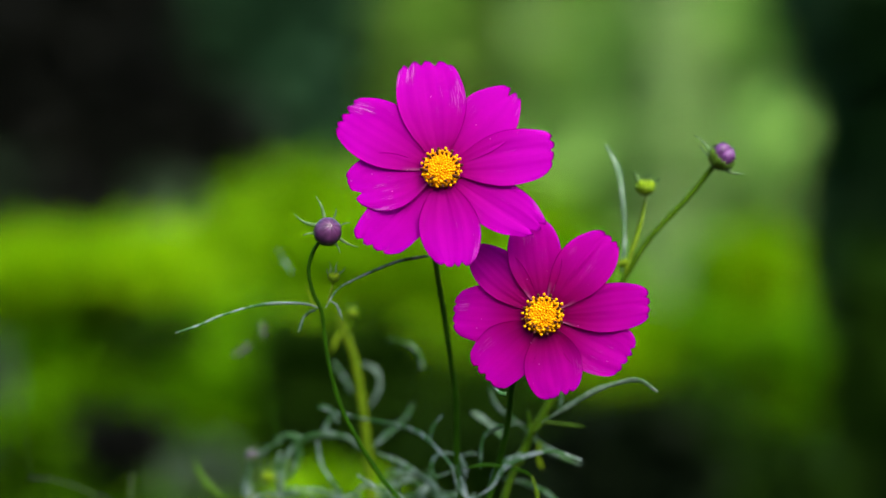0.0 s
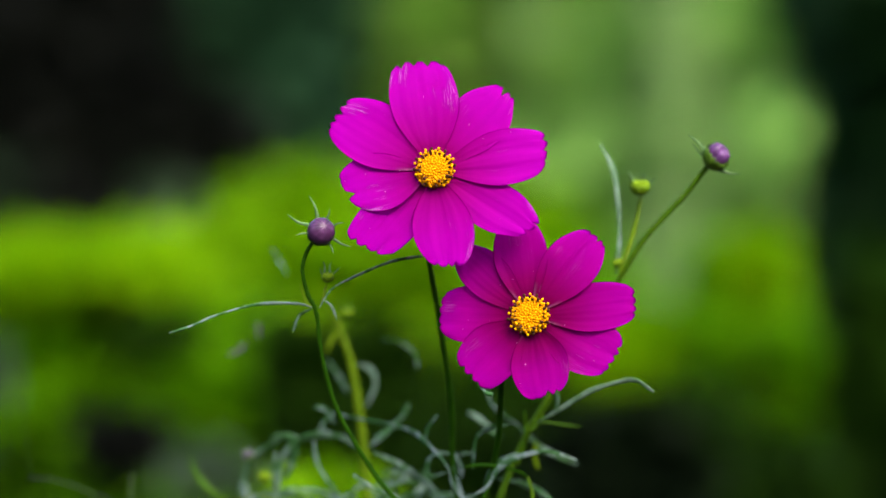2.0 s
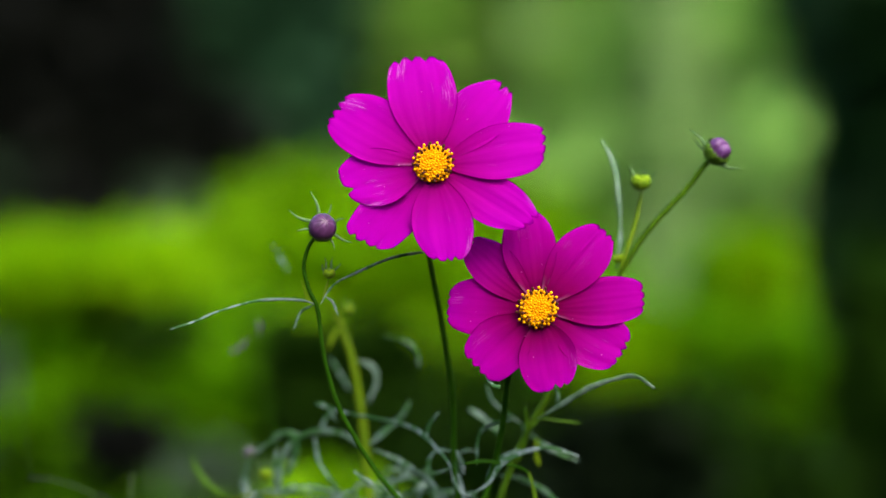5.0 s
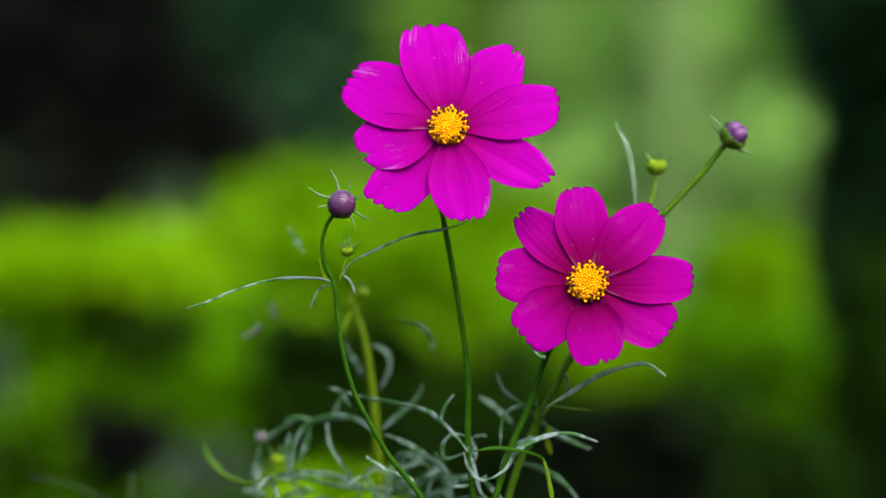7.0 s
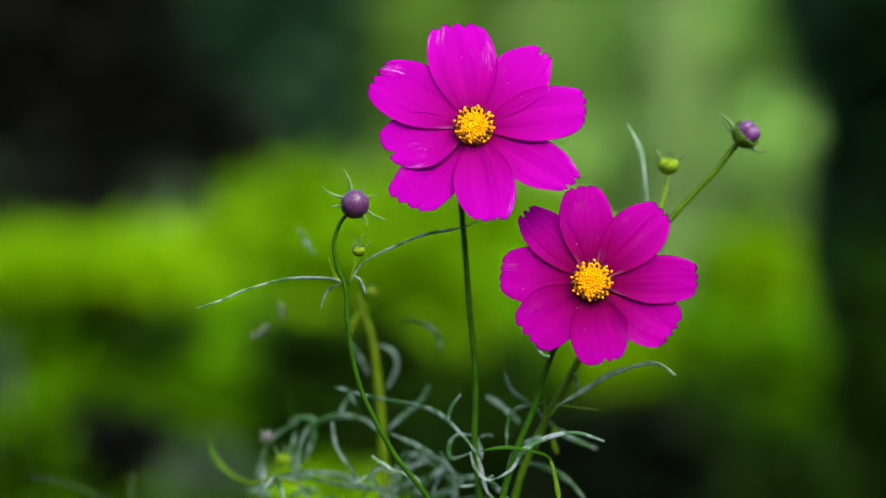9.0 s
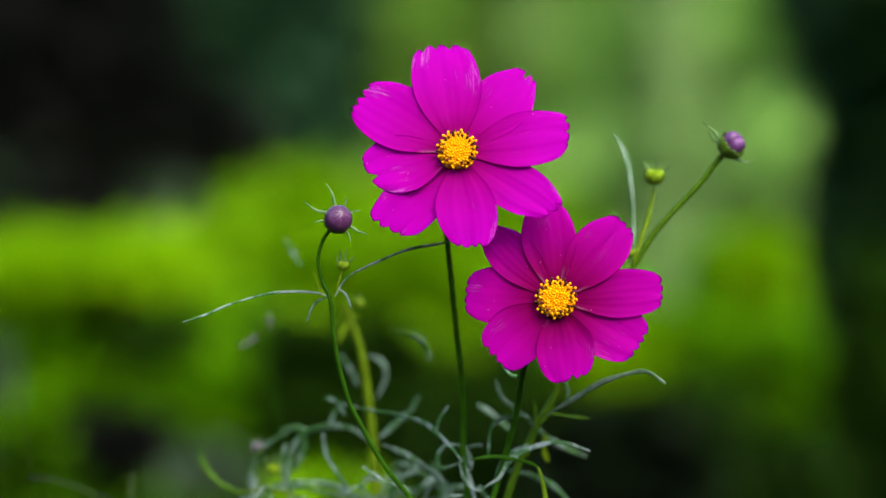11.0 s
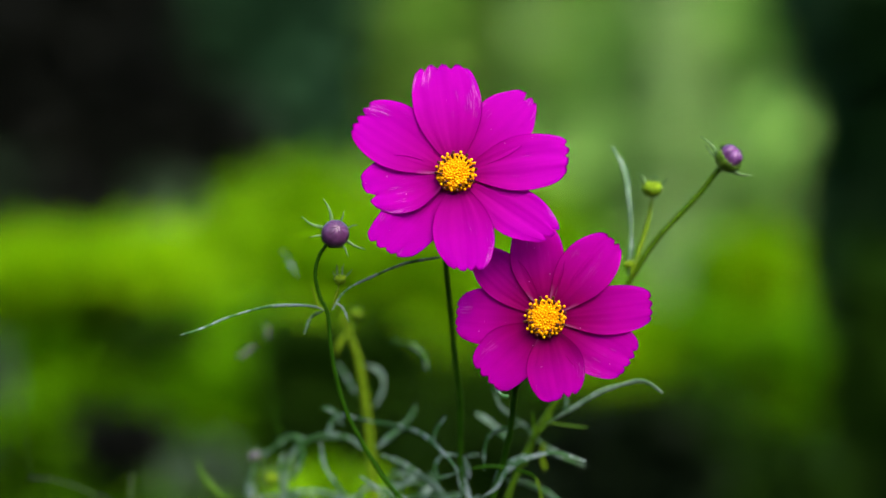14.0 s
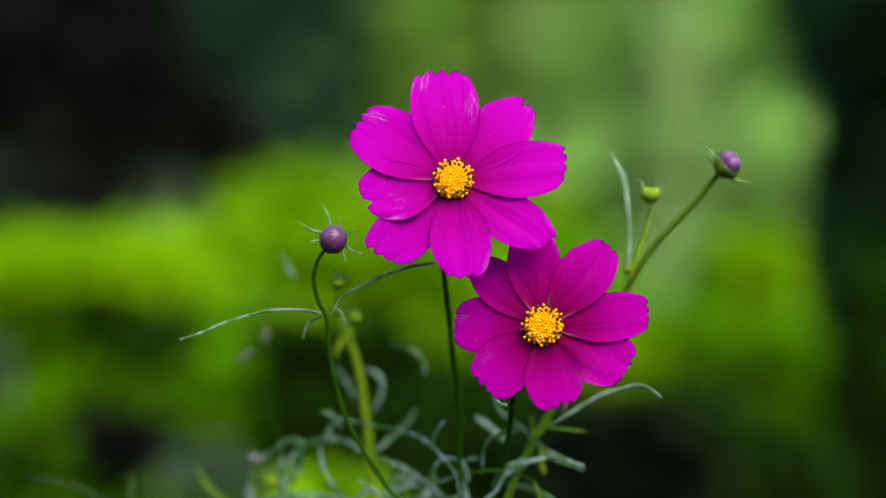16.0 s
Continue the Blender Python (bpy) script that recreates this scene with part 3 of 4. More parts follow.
for q, w, mt in (
        ([(10.8, 8, 678.5), (19.2, 8, 679.7), (27.2, 8, 678.7), (33.6, 8, 676.9), (36.0, 8, 674.6)], 1.8, STEM),
        ([(35.4, 8, 676.0), (36.8, 8, 671.0), (38.1, 8, 664.3), (39.4, 8, 656.5)], 2.0, CUP_YOUNG),
        ([(54.8, 10, 681.7), (46.2, 10, 684.5), (40.2, 10, 684.5), (33.2, 10, 682.5), (26.2, 10, 678.5), (22.2, 10, 672.1), (16.8, 10, 668.5)], 2.3, LEAF_PALE),
        ([(20.5, 22, 678.2), (21.1, 22, 687.7), (23.5, 22, 692), (28.6, 22, 693.8), (33.7, 22, 694.6)], 2.2, LEAF),
        ([(25.3, 50, 671.1), (34.7, 50, 669.1), (43.5, 50, 664.5), (50.2, 50, 657.1)], 2.8, LEAF),
        ([(19.6, 28, 666.5), (23.7, 28, 676.7), (29.8, 28, 680.8), (35.9, 28, 681.8)], 2.4, LEAF)):
    leaf(low, "low", q, w, mt)
for q, w, mt in (
        ([(36.3, 12, 693.6), (45.2, 8.8, 699.2), (55, 5.6, 705.4), (64.7, 2.4, 708.9), (71.4, -0.8, 709.7), (77.6, -4, 705.7)], 2.3, LEAF_SMOOTH),
        ([(44.2, 30, 705.2), (45.4, 30, 701.1), (44.6, 30, 697)], 1.6, LEAF),
        ([(40, 50, 673.9), (38.5, 50, 679.1), (39.3, 50, 684.3)], 2.6, STEM_YOUNG),
        ([(34.5, 30, 687), (34.2, 30, 692), (33.6, 29, 697.5)], 1.9, LEAF_GREEN),
        ([(35.5, 28, 689.5), (38.6, 28, 693), (40.6, 28, 696)], 1.7, LEAF_GREEN),
        ([(31.4, 32, 677), (33.6, 31, 684), (34.8, 30, 690.5)], 2.4, LEAF_GREEN),
        ([(36, 30, 693.9), (44.2, 30, 692.5), (54, 30, 691.3)], 1.2, LEAF_GREEN),
        ([(19.7, 50, 704.6), (22.2, 50, 697.9), (27.4, 50, 693.3), (32.6, 50, 690)], 2.2, LEAF),
        ([(13.7, 75, 693.9), (20.6, 75, 689), (26.6, 75, 683.2)], 3.2, LEAF),
        ([(55.2, 60, 675.2), (48.2, 60, 677.9), (40.4, 60, 682.1), (32.6, 60, 689.7)], 2.6, LEAF)):
    leaf(right_bud, "right", q, w, mt)
for q, w, mt in (
        ([(-57.5, 70, 665.2), (-56.4, 70, 675.4), (-52.1, 70, 682.9), (-43.6, 70, 686.5), (-32.9, 70, 685.7), (-26.9, 70, 681.4)], 3.6, LEAF),
        ([(-43.6, 60, 685.1), (-42.1, 60, 676.2), (-36.8, 60, 667.8), (-31.7, 60, 660.1)], 2.4, LEAF),
        ([(-21.8, 52, 681.5), (-11.3, 52, 676.8), (-4, 52, 671.6), (4.4, 52, 663.8)], 2.8, LEAF),
        ([(-27.7, 25, 675.3), (-21.2, 25, 670.8), (-13, 25, 667.8), (-9.4, 25, 663.1)], 2.6, LEAF_PALE),
        ([(-73.3, 68, 659), (-56.3, 68, 663.6), (-39.2, 68, 660.7), (-22.2, 68, 659), (-7.2, 68, 657.3), (3.4, 68, 661.1)], 2.8, LEAF),
        ([(-58.9, 82, 679.3), (-59.7, 82, 668), (-56.7, 82, 660.2)], 3.4, LEAF),
        ([(-71.6, 88, 654.4), (-72.7, 88, 665.3), (-68.4, 88, 676.2), (-57.5, 88, 683.8)], 3.0, LEAF),
        ([(-20, 66, 656.6), (-17.9, 66, 665.1), (-9.4, 66, 669.4), (-3, 66, 667.2)], 2.6, LEAF),
        ([(-93, 95, 676), (-91.5, 92, 671), (-88, 90, 666.5), (-83, 87, 662.5), (-77, 85, 660.5)], 3.4, LEAF_GREEN),
        ([(-34.7, 60, 691), (-38.9, 60, 697.4), (-43.1, 60, 697.8)], 2.2, LEAF),
        ([(-75.7, 55, 662.7), (-63.9, 55, 664), (-51.3, 55, 661.5)], 1.8, STEM_YOUNG)):
    leaf(left_bud, "back", q, w, mt)
for q, w, mt in (
        ([(-36.3, 75, 694.4), (-39.5, 75, 691.8), (-41.7, 75, 686.9)], 3.0, LEAF),
        ([(-61.3, 80, 684.4), (-54.8, 80, 685.4), (-48.4, 80, 683.7)], 3.4, LEAF_PALE),
        ([(-50.3, 75, 683.6), (-52.4, 75, 675), (-55.6, 75, 668.6)], 4.0, LEAF),
        ([(-72.5, 85, 654.7), (-71.4, 85, 661.2), (-70.3, 85, 666.7)], 3.6, LEAF_PALE),
        ([(-76.8, 85, 656.9), (-72.5, 85, 657.3), (-68.1, 85, 654.7)], 4.0, LEAF),
        ([(-61.3, 80, 654.8), (-54.8, 80, 657.8), (-49.4, 80, 657.4)], 3.0, LEAF),
        ([(-66, 85, 661.2), (-53, 85, 663.8), (-39.9, 85, 662.3), (-29.1, 85, 657.3)], 3.6, LEAF),
        ([(-31.1, 80, 657.8), (-18.1, 80, 659.1), (-5.2, 80, 662.8), (3.5, 80, 664.3)], 3.2, LEAF),
        ([(-26.5, 70, 656.2), (-13.7, 70, 657.9), (-3, 70, 656.2)], 2.6, LEAF_PALE)):
    leaf(left_bud, "back", q, w, mt)
# the finest threads of the leaves, a loose tangle low down
tangle = random.Random(11)
for k in range(15):
    x, y = tangle.uniform(-66, 6), tangle.uniform(45, 95)
    way = tangle.choice((-1, 1)) * tangle.uniform(5, 15)
    up = tangle.uniform(8, 24)
    z = tangle.uniform(642, 658)
    leaf(left_bud, "back", [(x, y, z), (x + 0.2 * way, y, z + 0.6 * up), (x + 0.7 * way, y - 3, z + up), (x + 1.5 * way, y - 6, z + up * tangle.uniform(0.6, 1.0))],
         tangle.uniform(1.4, 2.6), LEAF_PALE if k % 3 == 0 else LEAF)
bud(left_bud, "back", (-62.8, 75, 670.1), 2.7, (0.2, -0.3, 1), ((-2.0, 2.0, -4.0, 6.0), (1.8, 2.0, 3.4, 6.0), (0, 2.4, 0.4, 6.4)), LEAF_LIME, "small lime bud", "young", 0.5)
bud(left_bud, "back", (-69.2, 75, 678.3), 2.6, (-0.2, -0.3, 1), ((-1.6, 1.2, -3.2, 4.2), (1.2, 1.4, 1.8, 4.6)), WILTED, "wilted grey bud", "closed", 0.4)


twig = new("dry_twig")
twig.location = (-0.16, 0.16, 0)
tagged(twig, "thin dry grey twig and a spider thread in the flower bed", "twig")
# the twig, then the thin upright spider thread
for q in ([(-166.3, 130, 658), (-159.9, 130, 657.8), (-153.1, 130, 656.4), (-144, 130, 653), (-132.7, 130, 648.5)], [(-167.2, 140, 656.6), (-169.5, 140, 676.8), (-171.6, 140, 695.2), (-174.1, 140, 713.5)]):
    line = spline(metres(q), 5)
    r = 0.00035 if q[-1][2] < q[0][2] else 0.00012
    part("branch", tube(bmesh.new(), [p - twig.location for p in line], [r] * len(line), 1, 6), DRY, twig)
foot = [Vector((-0.125, 0.13, 0.66)), Vector((-0.15, 0.15, 0.3)), Vector((-0.16, 0.16, -0.01))]
part("branch", tube(bmesh.new(), [p - twig.location for p in spline(foot, 6)], [0.0004] * 13, 1, 6), DRY, twig)


# ---- the garden behind ----
def sheet(name, size, z, mat, label):
    bm = bmesh.new()
    bmesh.ops.create_grid(bm, x_segments=60, y_segments=60, size=size)
    ob = mesh_object(name, bm, mat)
    ob.location.z = z
    return tagged(ob, label, "ground", kind="structure")


sheet("ground", 1500, 0.0, SOIL, "dark damp garden soil")


def shrub(name, label, x, y, z, sx, sy, sz, count, size, mat, seed, category="shrub", lumps=9, limbs=5, skirt=0.6):
    """A shrub or small tree: stems from the ground and a crown of many leaves in clumps, centred at x, y, z."""
    rng = np.random.default_rng(seed)
    root = new(name)
    root.location = (x, y, 0)
    tagged(root, label, category, name.replace("_", " ") + "s behind the flower bed")
    centres = rng.normal(size=(lumps, 3))
    centres /= np.linalg.norm(centres, axis=1)[:, None]
    centres *= rng.uniform(0.2, 0.62, (lumps, 1))
    centres[0] = 0
    for c in centres[:limbs]:
        end = Vector((c[0] * sx, c[1] * sy, z + c[2] * sz))
        m = Vector((end.x * 0.35, end.y * 0.35, end.z * 0.5))
        pts = spline([Vector((0, 0, -0.02)), m, end], 4)
        r = 0.03 * max(sx, sz)
        part("limb", tube(bmesh.new(), pts, [r * (1 - 0.8 * i / len(pts)) for i in range(len(pts))], 1, 6), BARK, root)
    pick = rng.integers(0, lumps, count)
    d = rng.normal(size=(count, 3))
    d /= np.linalg.norm(d, axis=1)[:, None]
    p = centres[pick] + d * rng.uniform(0.18, 0.5, (count, 1))
    p = p * np.array([sx, sy, sz]) + np.array([0, 0, z])
    p[:, 2] = np.maximum(p[:, 2], 0.02)
    low = int(count * skirt)
    if low:
        a, r = rng.uniform(0, 2 * math.pi, low), np.sqrt(rng.uniform(0.2, 0.8, low))
        under = np.stack([r * sx * np.cos(a), r * sy * np.sin(a), rng.uniform(0.0, 1.0, low) * max(z - 0.5 * sz, 0.05)], 1)
        p, d, count = np.vstack([p, under]), np.vstack([d, rng.normal(size=(low, 3))]), count + low
    t = rng.normal(size=(count, 3)) + d * 0.6
    t[:, 2] -= 0.3
    t /= np.linalg.norm(t, axis=1)[:, None]
    up = rng.normal(size=(count, 3)) * 0.5 + np.array([0, -0.2, 1.0])
    side = np.cross(t, up)
    side /= np.linalg.norm(side, axis=1)[:, None]
    nrm = np.cross(side, t)
    ln = size * rng.uniform(0.6, 1.3, (count, 1))
    w = ln * 0.30
    v = np.stack([p, p + t * ln * 0.45 + side * w + nrm * ln * 0.06, p + t * ln * 0.5, p + t * ln * 0.45 - side * w + nrm * ln * 0.06, p + t * ln - nrm * ln * 0.12], 1).reshape(-1, 3)
    b = np.arange(count) * 5
    f = np.stack([np.stack([b, b + 1, b + 2], 1), np.stack([b, b + 2, b + 3], 1), np.stack([b + 1, b + 4, b + 2], 1), np.stack([b + 2, b + 4, b + 3], 1)], 1).reshape(-1, 3)
    me = bpy.data.meshes.new("crown")
    me.from_pydata(v.tolist(), [], f.tolist())
    me.materials.append(mat)
    crown = new("crown", me)
    crown.parent = root
    return root


# Sunlit and shaded parts of the garden are set by leaf colour.
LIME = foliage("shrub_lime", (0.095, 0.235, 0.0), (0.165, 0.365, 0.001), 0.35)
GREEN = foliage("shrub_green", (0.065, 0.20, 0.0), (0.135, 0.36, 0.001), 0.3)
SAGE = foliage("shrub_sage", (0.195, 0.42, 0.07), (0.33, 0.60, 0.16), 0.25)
# Deep shade is put into these nearly black leaves.
SHADE_BLACK = foliage("leaf_shade_black", (0.0036, 0.0045, 0.0034), (0.0075, 0.0088, 0.0068), 0.1)
# Tree leaves darkened in colour to stand for shade.
FIR_SHADE = foliage("tree_shade_green", (0.003, 0.015, 0.003), (0.010, 0.034, 0.007), 0.1)

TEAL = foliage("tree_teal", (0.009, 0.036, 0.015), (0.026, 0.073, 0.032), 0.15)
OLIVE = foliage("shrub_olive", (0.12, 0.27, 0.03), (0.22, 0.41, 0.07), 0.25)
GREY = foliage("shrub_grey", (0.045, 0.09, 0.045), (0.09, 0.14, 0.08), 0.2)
# Paler variant of the sage leaves, for narrow columns.
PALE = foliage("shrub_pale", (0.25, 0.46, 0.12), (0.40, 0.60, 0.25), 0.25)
# Shade in the gaps between shrubs, given as dark leaf colour.
SHADE_GREEN = foliage("shrub_shade_green", (0.006, 0.022, 0.001), (0.02, 0.06, 0.003), 0.2)

# Near-black leaves that stand for shade low between the shrubs.
SHADE_INK = foliage("shrub_shade_ink", (0.003, 0.007, 0.002), (0.006, 0.013, 0.004), 0.1)
# Brighter than the lime leaves: highlights put into the colour.
LIME_LIT = foliage("shrub_lime_lit", (0.15, 0.34, 0.0), (0.235, 0.47, 0.001), 0.35)


def row(name, label, mat, size, count, category, places, thick=0.5, lumps=9, skirt=0.6):
    for k, (x, y, z, sx, sz) in enumerate(places):
        shrub(name, label, x, y, z, sx, min(thick, sx), sz, count, size, mat, round(abs(x) * 997 + y * 31 + z * 7) + k, category, lumps, 5, skirt)


# woods added all round, beyond the garden, in the firs' shade-dark colour
rng = np.random.default_rng(5)
nw = 26000
ang = rng.uniform(0, 2 * math.pi, nw)
rad = rng.uniform(15, 18, nw)
hgt = rng.uniform(0, 1, nw) * (4.5 + 1.2 * np.sin(ang * 7) + 0.8 * np.sin(ang * 19 + 1))
pw = np.stack([rad * np.cos(ang), rad * np.sin(ang), hgt], 1)
dw = rng.normal(size=(nw, 2, 3)) * 0.32
me = bpy.data.meshes.new("woods")
me.from_pydata(np.stack([pw, pw + dw[:, 0], pw + dw[:, 0] + dw[:, 1], pw + dw[:, 1]], 1).reshape(-1, 3).tolist(), [], (np.arange(nw * 4).reshape(-1, 4)).tolist())
me.materials.append(FIR_SHADE)
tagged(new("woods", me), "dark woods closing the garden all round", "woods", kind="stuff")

# far: hedge and fir coloured as shade, deep green trees, pale willows
row("yew_tree", "yew, nearly black as deep shade is put into its leaf colour", SHADE_BLACK, 0.16, 2800, "tree", (
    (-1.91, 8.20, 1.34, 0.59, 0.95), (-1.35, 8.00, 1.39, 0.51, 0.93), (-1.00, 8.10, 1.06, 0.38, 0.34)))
row("teal_tree", "dark blue-green tree behind the shrubs", TEAL, 0.16, 2600, "tree", (
    (-0.67, 8.60, 1.43, 0.45, 1.02), (-0.48, 9.40, 1.42, 0.40, 1.10), (1.38, 8.00, 1.77, 0.17, 0.10), (-0.95, 8.70, 1.76, 0.38, 0.32)))
row("willow", "pale sage-green willow out of focus", SAGE, 0.16, 2600, "tree", (
    (0.86, 8.80, 1.38, 0.36, 1.16), (1.24, 8.90, 1.10, 0.27, 1.03), (0.75, 8.70, 0.67, 0.48, 0.62), (1.20, 8.70, 0.80, 0.20, 0.25), (1.10, 8.60, 0.77, 0.36, 0.45), (1.28, 8.50, 1.05, 0.22, 0.54),   (0.48, 9.00, 1.00, 0.37, 0.62)))
row("willow", "pale sage-green willow out of focus", SAGE, 0.11, 150, "tree", ((1.06, 7.40, 1.06, 0.11, 0.24),), 0.08, 9, 0.1)
row("birch", "slender tree with leaves paler than the willows, out of focus", PALE, 0.09, 1500, "tree", (
    (0.85, 8.30, 1.47, 0.09, 0.76), (1.25, 8.20, 1.12, 0.09, 0.25), (0.99, 8.40, 1.15, 0.14, 0.28), (0.93, 8.00, 0.65, 0.14, 0.20), (0.39, 8.90, 1.59, 0.10, 0.49)), 0.2)
row("olive_tree", "olive-green tree out of focus", OLIVE, 0.16, 2600, "tree", (
    (0.04, 9.60, 1.41, 0.50, 1.13), (-0.05, 9.20, 1.50, 0.20, 0.60), (0.47, 9.30, 1.37, 0.38, 1.09), (0.70, 9.70, 1.20, 0.32, 1.11), (0.59, 9.00, 1.40, 0.27, 0.74)))
row("fir_tree", "dark fir with shade put into its leaf colour", FIR_SHADE, 0.16, 2600, "tree", (
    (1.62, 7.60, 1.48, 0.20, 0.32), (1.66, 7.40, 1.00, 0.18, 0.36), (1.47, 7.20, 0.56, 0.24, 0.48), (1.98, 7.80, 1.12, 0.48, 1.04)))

# middle: lime shrubs in sunlit colour, mid-green ones, shade-coloured and grey ones low down
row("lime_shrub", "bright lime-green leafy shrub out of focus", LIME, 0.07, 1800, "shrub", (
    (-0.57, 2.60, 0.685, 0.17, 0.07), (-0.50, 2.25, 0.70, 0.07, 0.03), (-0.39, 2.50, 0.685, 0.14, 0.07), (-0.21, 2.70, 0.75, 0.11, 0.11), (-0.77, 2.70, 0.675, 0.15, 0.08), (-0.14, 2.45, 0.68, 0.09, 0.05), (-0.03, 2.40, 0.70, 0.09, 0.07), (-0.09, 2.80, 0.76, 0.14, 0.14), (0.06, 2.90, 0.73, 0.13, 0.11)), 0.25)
# added clumps that paint lit patches over the shrubs
row("lit_clump", "brighter leaf clump on bare stalks, a highlight put into colour, out of focus", LIME_LIT, 0.04, 1500, "plant", (
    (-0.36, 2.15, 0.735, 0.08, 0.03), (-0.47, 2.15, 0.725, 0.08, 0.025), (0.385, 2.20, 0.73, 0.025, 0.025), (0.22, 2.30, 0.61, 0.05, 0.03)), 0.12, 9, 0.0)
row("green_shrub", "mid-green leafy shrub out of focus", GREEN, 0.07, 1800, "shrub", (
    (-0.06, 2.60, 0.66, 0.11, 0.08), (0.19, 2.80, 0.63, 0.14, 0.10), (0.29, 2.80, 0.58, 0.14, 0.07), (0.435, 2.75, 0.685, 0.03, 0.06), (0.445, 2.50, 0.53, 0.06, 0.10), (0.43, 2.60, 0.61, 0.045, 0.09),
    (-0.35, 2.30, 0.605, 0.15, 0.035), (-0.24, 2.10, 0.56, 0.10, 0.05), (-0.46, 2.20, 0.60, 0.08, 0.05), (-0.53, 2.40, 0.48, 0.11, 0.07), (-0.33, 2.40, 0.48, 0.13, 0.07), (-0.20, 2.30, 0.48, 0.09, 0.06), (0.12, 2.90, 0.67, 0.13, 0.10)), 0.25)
# these shrubs fill shaded gaps with dark leaves
row("shade_shrub", "low shrub, very dark as shade is put into its leaf colour", SHADE_GREEN, 0.05, 3000, "shrub", (
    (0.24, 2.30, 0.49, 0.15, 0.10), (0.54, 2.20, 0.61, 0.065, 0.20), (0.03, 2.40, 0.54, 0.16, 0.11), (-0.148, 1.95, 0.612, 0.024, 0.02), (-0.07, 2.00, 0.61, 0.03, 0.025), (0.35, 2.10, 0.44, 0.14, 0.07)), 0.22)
# leaves added low down as pockets of shade
row("shade_pocket", "low leaves, nearly black to stand for a pocket of shade", SHADE_INK, 0.05, 2200, "shrub", ((0.20, 1.90, 0.50, 0.10, 0.06),), 0.15, 9, 0.2)
row("shade_pocket", "low leaves, nearly black to stand for a pocket of shade", SHADE_BLACK, 0.03, 900, "shrub", ((-0.32, 1.70, 0.555, 0.055, 0.012),), 0.08, 9, 0.0)
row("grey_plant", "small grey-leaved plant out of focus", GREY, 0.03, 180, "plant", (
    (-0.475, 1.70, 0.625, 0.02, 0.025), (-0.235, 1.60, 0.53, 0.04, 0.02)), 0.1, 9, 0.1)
# added leaves whose dark colour makes thin streaks of shade
row("dark_streak", "thin dark leaves added as streaks of shade between the shrubs", SHADE_GREEN, 0.025, 420, "plant", (
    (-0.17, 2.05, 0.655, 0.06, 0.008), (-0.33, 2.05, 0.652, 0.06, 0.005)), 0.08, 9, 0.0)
row("grey_shrub", "sparse grey-green shrub in front of the yews", GREY, 0.10, 170, "shrub", (
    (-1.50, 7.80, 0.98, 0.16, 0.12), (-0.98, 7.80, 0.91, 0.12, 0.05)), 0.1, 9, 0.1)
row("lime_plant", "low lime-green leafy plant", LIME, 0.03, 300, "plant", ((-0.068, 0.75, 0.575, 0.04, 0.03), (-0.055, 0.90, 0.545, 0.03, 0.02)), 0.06)


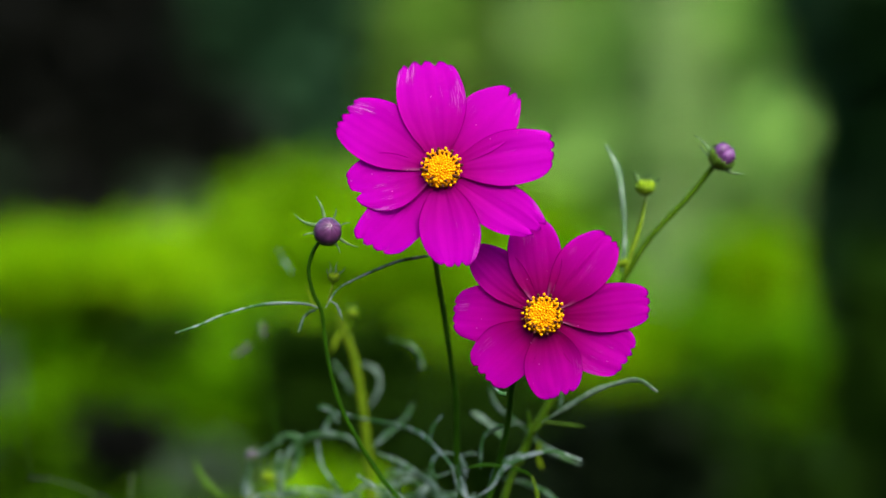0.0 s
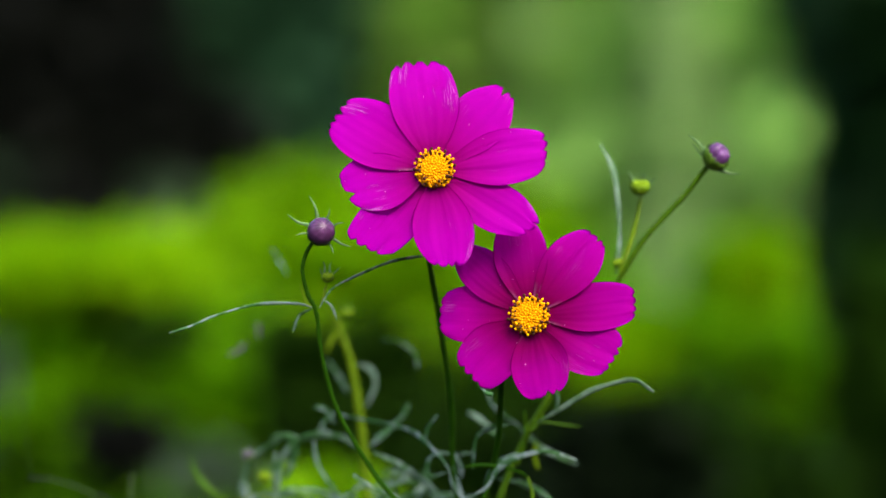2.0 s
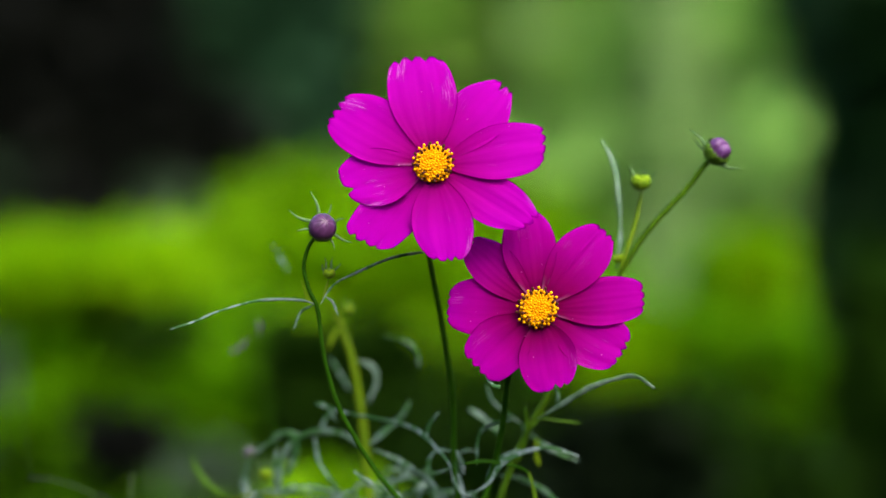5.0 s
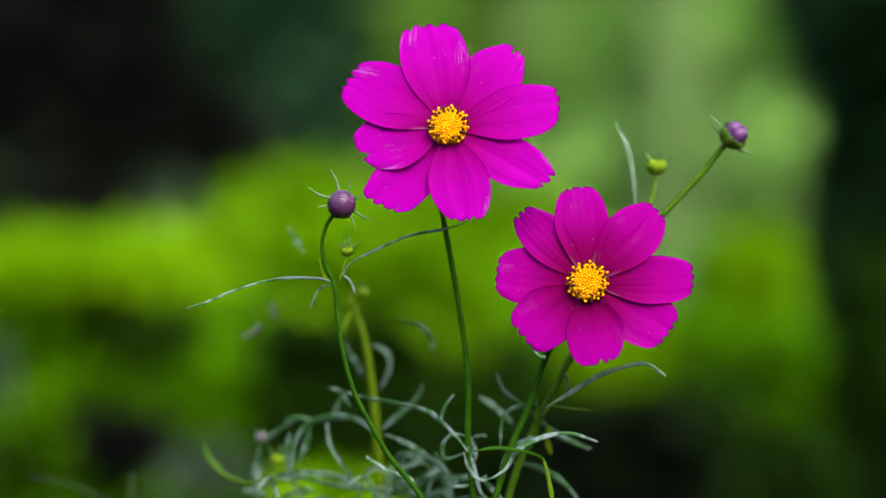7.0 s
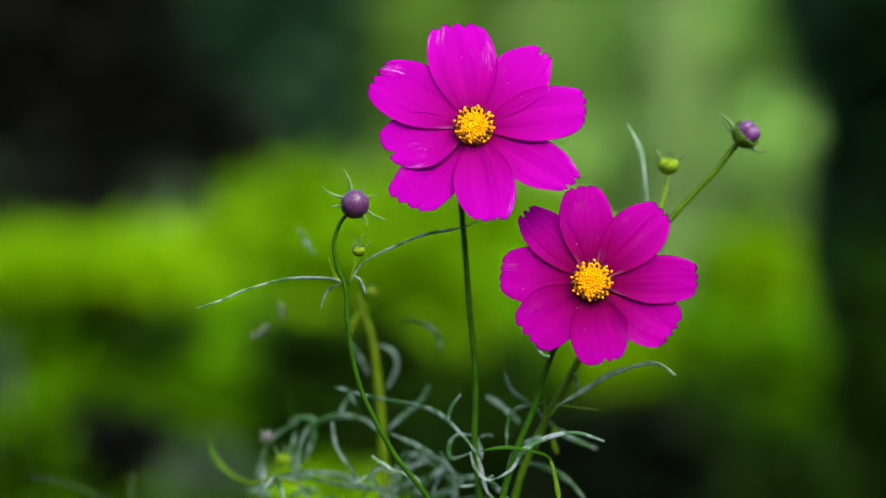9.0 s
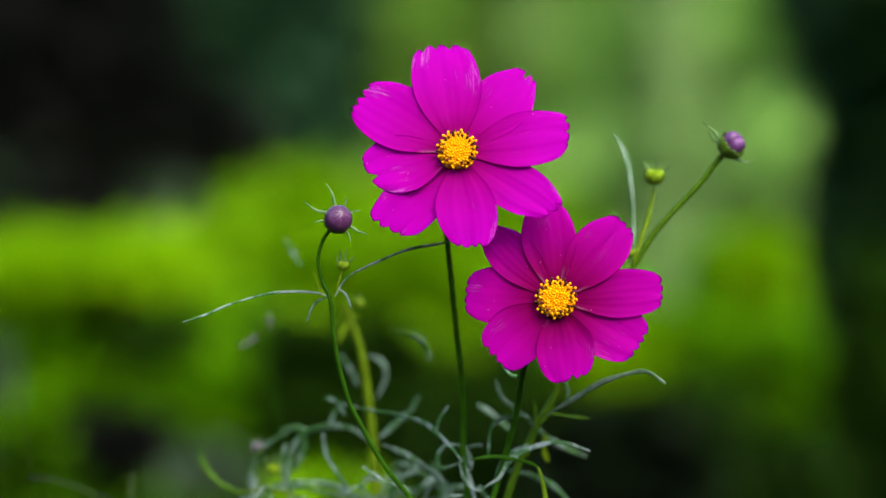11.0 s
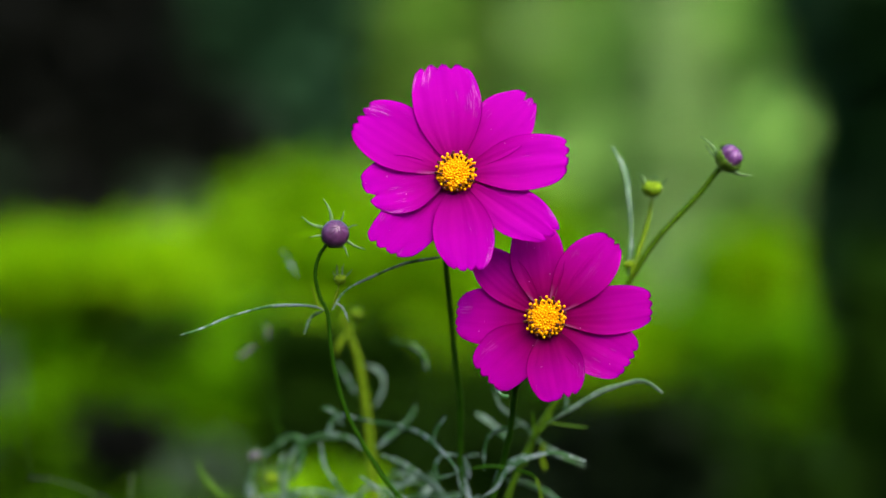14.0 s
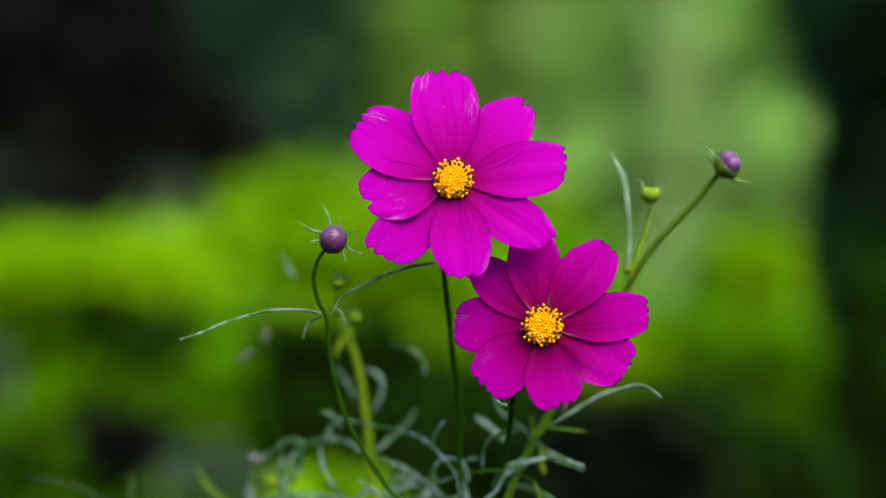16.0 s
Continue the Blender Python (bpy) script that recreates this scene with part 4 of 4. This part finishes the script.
# ---- wind ----
def motions():
    """The breeze: sway of the two heads in mm from their places in a lull of the gust; all else follows them, less the nearer the ground."""
    tall_first = [
        (0, -2.4, -14.8), (0.2, 0.6, -12.5), (0.3, 2.2, -10.9), (0.4, 3.0, -10.1), (0.5, 2.1, -9.7), (0.7, -5.0, -12.5),
        (0.8, -6.6, -14.1), (1, -3.3, -14.2), (1.2, 0.6, -12.5), (1.3, 3.0, -11.7), (1.5, 3.6, -10.6), (1.8, -3.4, -14.9),
        (2, -4.8, -14.8), (2.3, 0.6, -14.9), (2.5, 2.1, -14.5), (2.8, -2.6, -17.3), (3, -3.9, -17.6), (3.2, -1.0, -17.3),
        (3.5, 3.0, -13.3), (3.8, -4.2, -14.9), (4, -7.9, -18.2), (4.2, -1.5, -19.1), (4.45, 3.7, -18.3), (4.85, -8.6, -15.1),
        (5.25, 4.3, -7.6), (5.65, -14.5, 0.3), (6.05, 1.3, 6.7)]
    tall_gust = [
        (6.3, -7.9, 10.9), (6.4, -16.2, 13.1), (6.5, -22.7, 11.5), (6.6, -21.0, 8.3), (6.7, -13.0, 6.7), (6.8, -5.8, 2.7),
        (6.9, -1.8, 0.3), (7, 0.0, -0.0), (7.1, 0.6, 0.3), (7.2, -5.8, 1.9), (7.3, -16.2, 5.1), (7.5, -19.7, 6.4),
        (7.6, -21.0, 6.3), (7.7, -18.6, 6.7), (7.8, -13.0, 4.3), (7.9, -10.6, 1.1), (8, -10.3, -0.6), (8.1, -10.6, 2.7),
        (8.2, -13.8, 3.5), (8.3, -21.8, 1.1), (8.4, -29.8, -1.3), (8.5, -30.6, -1.2), (8.6, -24.2, -0.5), (8.7, -13.0, 0.3),
        (8.8, -0.2, -0.5), (8.9, 7.8, -0.5), (9, 9.1, -0.0), (9.1, 5.4, -0.5), (9.2, -0.9, -1.8)]
    tall_last = [
        (9.45, -11.5, -2.5), (9.95, 4.3, -4.4), (10.45, -9.5, -6.4), (10.95, 3.3, -8.4), (11.3, -2.7, -10.3), (11.5, -8.8, -14.5),
        (11.7, -2.6, -17.3), (11.8, 3.0, -16.9), (12, 6.4, -15.8), (12.3, 0.6, -14.5), (12.5, -5.5, -17.0), (12.7, -1.0, -18.5),
        (13, 5.1, -16.1), (13.3, -1.0, -13.3), (13.5, -2.1, -16.7), (13.7, -0.2, -17.3), (14, 2.7, -16.1), (14.2, -1.0, -13.3),
        (14.5, -3.3, -16.3), (14.7, -0.2, -17.7), (15, 1.5, -16.7), (15.2, -0.2, -14.9), (15.5, -0.9, -17.6), (15.7, -0.2, -18.5),
        (16, 1.8, -18.5)]
    low_first = [
        (0, -15.2, -11.5), (0.2, -11.1, -9.2), (0.3, -10.3, -8.0), (0.4, -9.5, -8.0), (0.5, -12.1, -7.0), (0.7, -16.7, -10.0),
        (0.8, -18.3, -11.6), (1, -17.6, -11.5), (1.2, -11.9, -9.2), (1.3, -11.1, -8.8), (1.5, -10.9, -7.6), (1.8, -18.3, -12.0),
        (2, -20.0, -11.5), (2.3, -14.3, -12.4), (2.5, -14.3, -11.8), (2.8, -17.5, -14.0), (3, -19.4, -14.3), (3.2, -15.1, -14.0),
        (3.5, -13.6, -10.0), (3.8, -21.5, -12.8), (4, -19.4, -14.8), (4.2, -15.8, -15.2), (4.45, -11.5, -14.4), (4.85, -19.8, -11.2),
        (5.25, -9.5, -4.1), (5.65, -24.4, 2.8), (6.05, -10.5, 7.8)]
    low_gust = [
        (6.3, -20.9, 11.2), (6.4, -19.1, 14.0), (6.5, -18.7, 14.8), (6.6, -23.9, 10.0), (6.7, -23.9, 7.6), (6.8, -12.7, 2.8),
        (6.9, -1.5, 0.0), (7, 0.1, -0.0), (7.1, -11.9, 1.2), (7.2, -16.7, 4.4), (7.3, -15.9, 6.0), (7.5, -31.8, 10.6),
        (7.6, -28.7, 9.2), (7.7, -22.3, 6.0), (7.8, -20.7, 3.6), (7.9, -19.1, 2.8), (8, -15.4, 2.4), (8.1, -13.5, 2.8),
        (8.2, -19.1, 3.6), (8.3, -31.1, 2.4), (8.4, -37.5, 2.0), (8.5, -34.2, 4.2), (8.6, -26.3, 2.0), (8.7, -18.3, 1.2),
        (8.8, -10.3, 0.4), (8.9, -2.3, 0.4), (9, 1.6, 0.3), (9.1, -3.9, -0.4), (9.2, -13.0, -0.3)]
    low_last = [
        (9.45, -22.4, -1.1), (9.95, -7.6, -2.5), (10.45, -19.4, -4.1), (10.95, -10.5, -5.7), (11.3, -17.3, -7.6), (11.5, -22.7, -11.8),
        (11.7, -15.9, -14.4), (11.8, -13.5, -14.0), (12, -8.2, -12.7), (12.3, -16.7, -11.6), (12.5, -19.1, -13.6), (12.7, -16.7, -15.6),
        (13, -10.0, -13.3), (13.3, -15.1, -11.2), (13.5, -17.6, -13.6), (13.7, -15.1, -15.6), (14, -14.3, -12.4), (14.2, -15.1, -11.2),
        (14.5, -17.3, -13.6), (14.7, -15.9, -15.2), (15, -12.4, -13.6), (15.2, -16.7, -13.2), (15.5, -16.1, -14.3), (15.7, -15.9, -16.0),
        (16, -15.2, -15.2)]
    one = [(t, Vector((x, 0, z)) * 0.001) for t, x, z in tall_first + tall_gust + tall_last]
    two = [(t, Vector((x, 0, z)) * 0.001) for t, x, z in low_first + low_gust + low_last]
    # share of each head's sway by height: height, x of the tall one, x of the low one, z of the tall one, z of the low one, and the lean away from the path
    shares = {
        "tall": [(0.0, 0, 0, 0, 0, 0), (0.679, 0.22, 0.22, 0.25, 0.25, 1), (0.722, 0.28, 0.26, 0.4, 0.25, 0.6), (0.783, 1, 0, 1, 0, 0)],
        "low": [(0.0, 0, 0, 0, 0, 0), (0.679, 0.23, 0.23, 0.0, 0.52, 1), (0.725, 0, 1, 0, 1, 0)],
        "left": [(0.0, 0, 0, 0, 0, 0), (0.679, 0.2, 0.2, 0.25, 0.25, 1), (0.738, 0.36, 0.24, 0.44, 0.2, 0.5), (0.766, 0.47, 0.25, 0.43, 0.28, 0.25)],
        "right": [(0.0, 0, 0, 0, 0, 0), (0.679, 0.22, 0.18, 0.0, 0.5, 1), (0.709, 0.38, 0.08, -0.15, 0.68, 0.9), (0.791, 0.45, 0.21, -0.3, 1.06, 0.25)],
        "back": [(0.0, 0, 0, 0, 0, 0), (0.679, 0.2, 0.2, 0.25, 0.25, 1), (0.75, 0.36, 0.24, 0.35, 0.25, 1)],
    }

    def swayed(p, kind, a, b):
        """The place of p as the heads are off by a and b: as they sink, the lower growth leans back and spreads."""
        s = np.array(shares[kind])
        w = [float(np.interp(p.z, s[:, 0], s[:, i])) for i in range(1, 6)]
        lean = w[4] * max(-0.004, -1.2 * (a.z + b.z))
        spread = 1 + lean / (0.88 + p.y)
        x, z = p.x + w[0] * a.x + w[1] * b.x, p.z + w[2] * a.z + w[3] * b.z
        return Vector((x * spread, p.y + lean, 0.75 + (z - 0.75) * spread))

    for ob, p, q, kind in SWAYING:
        base = ob.parent.location
        kind, _, foot = kind.partition(":")
        rows = []
        for (t, a), (_, b) in zip(one, two):
            if q is None:
                rows.append((t, Matrix.Translation(swayed(p, kind, a, b) - base)))
                continue
            p2, q2 = swayed(p, kind, a, b), swayed(q, kind, a, b)
            turn = (q - p).rotation_difference(q2 - p2).to_matrix().to_4x4()
            rows.append((t, Matrix.Translation((p2 if foot else (p2 + q2) / 2) - base) @ turn))
        walk(ob, rows)
    head, place = HEADS["tall"]
    walk(head, [(t, pose(*(place + d - tall.location), min(-12.0, max(-28.0, -TILT_TALL - 300 * d.z)), 141 * d.x - 200 * min(0, d.z), 0)) for t, d in one])
    head, place = HEADS["low"]
    walk(head, [(t, pose(*(place + d - low.location), -TILT_LOW - 100 * d.z, 120 * d.x + 250 * min(0, d.z), 600 * min(0, d.z))) for t, d in two])


motions()
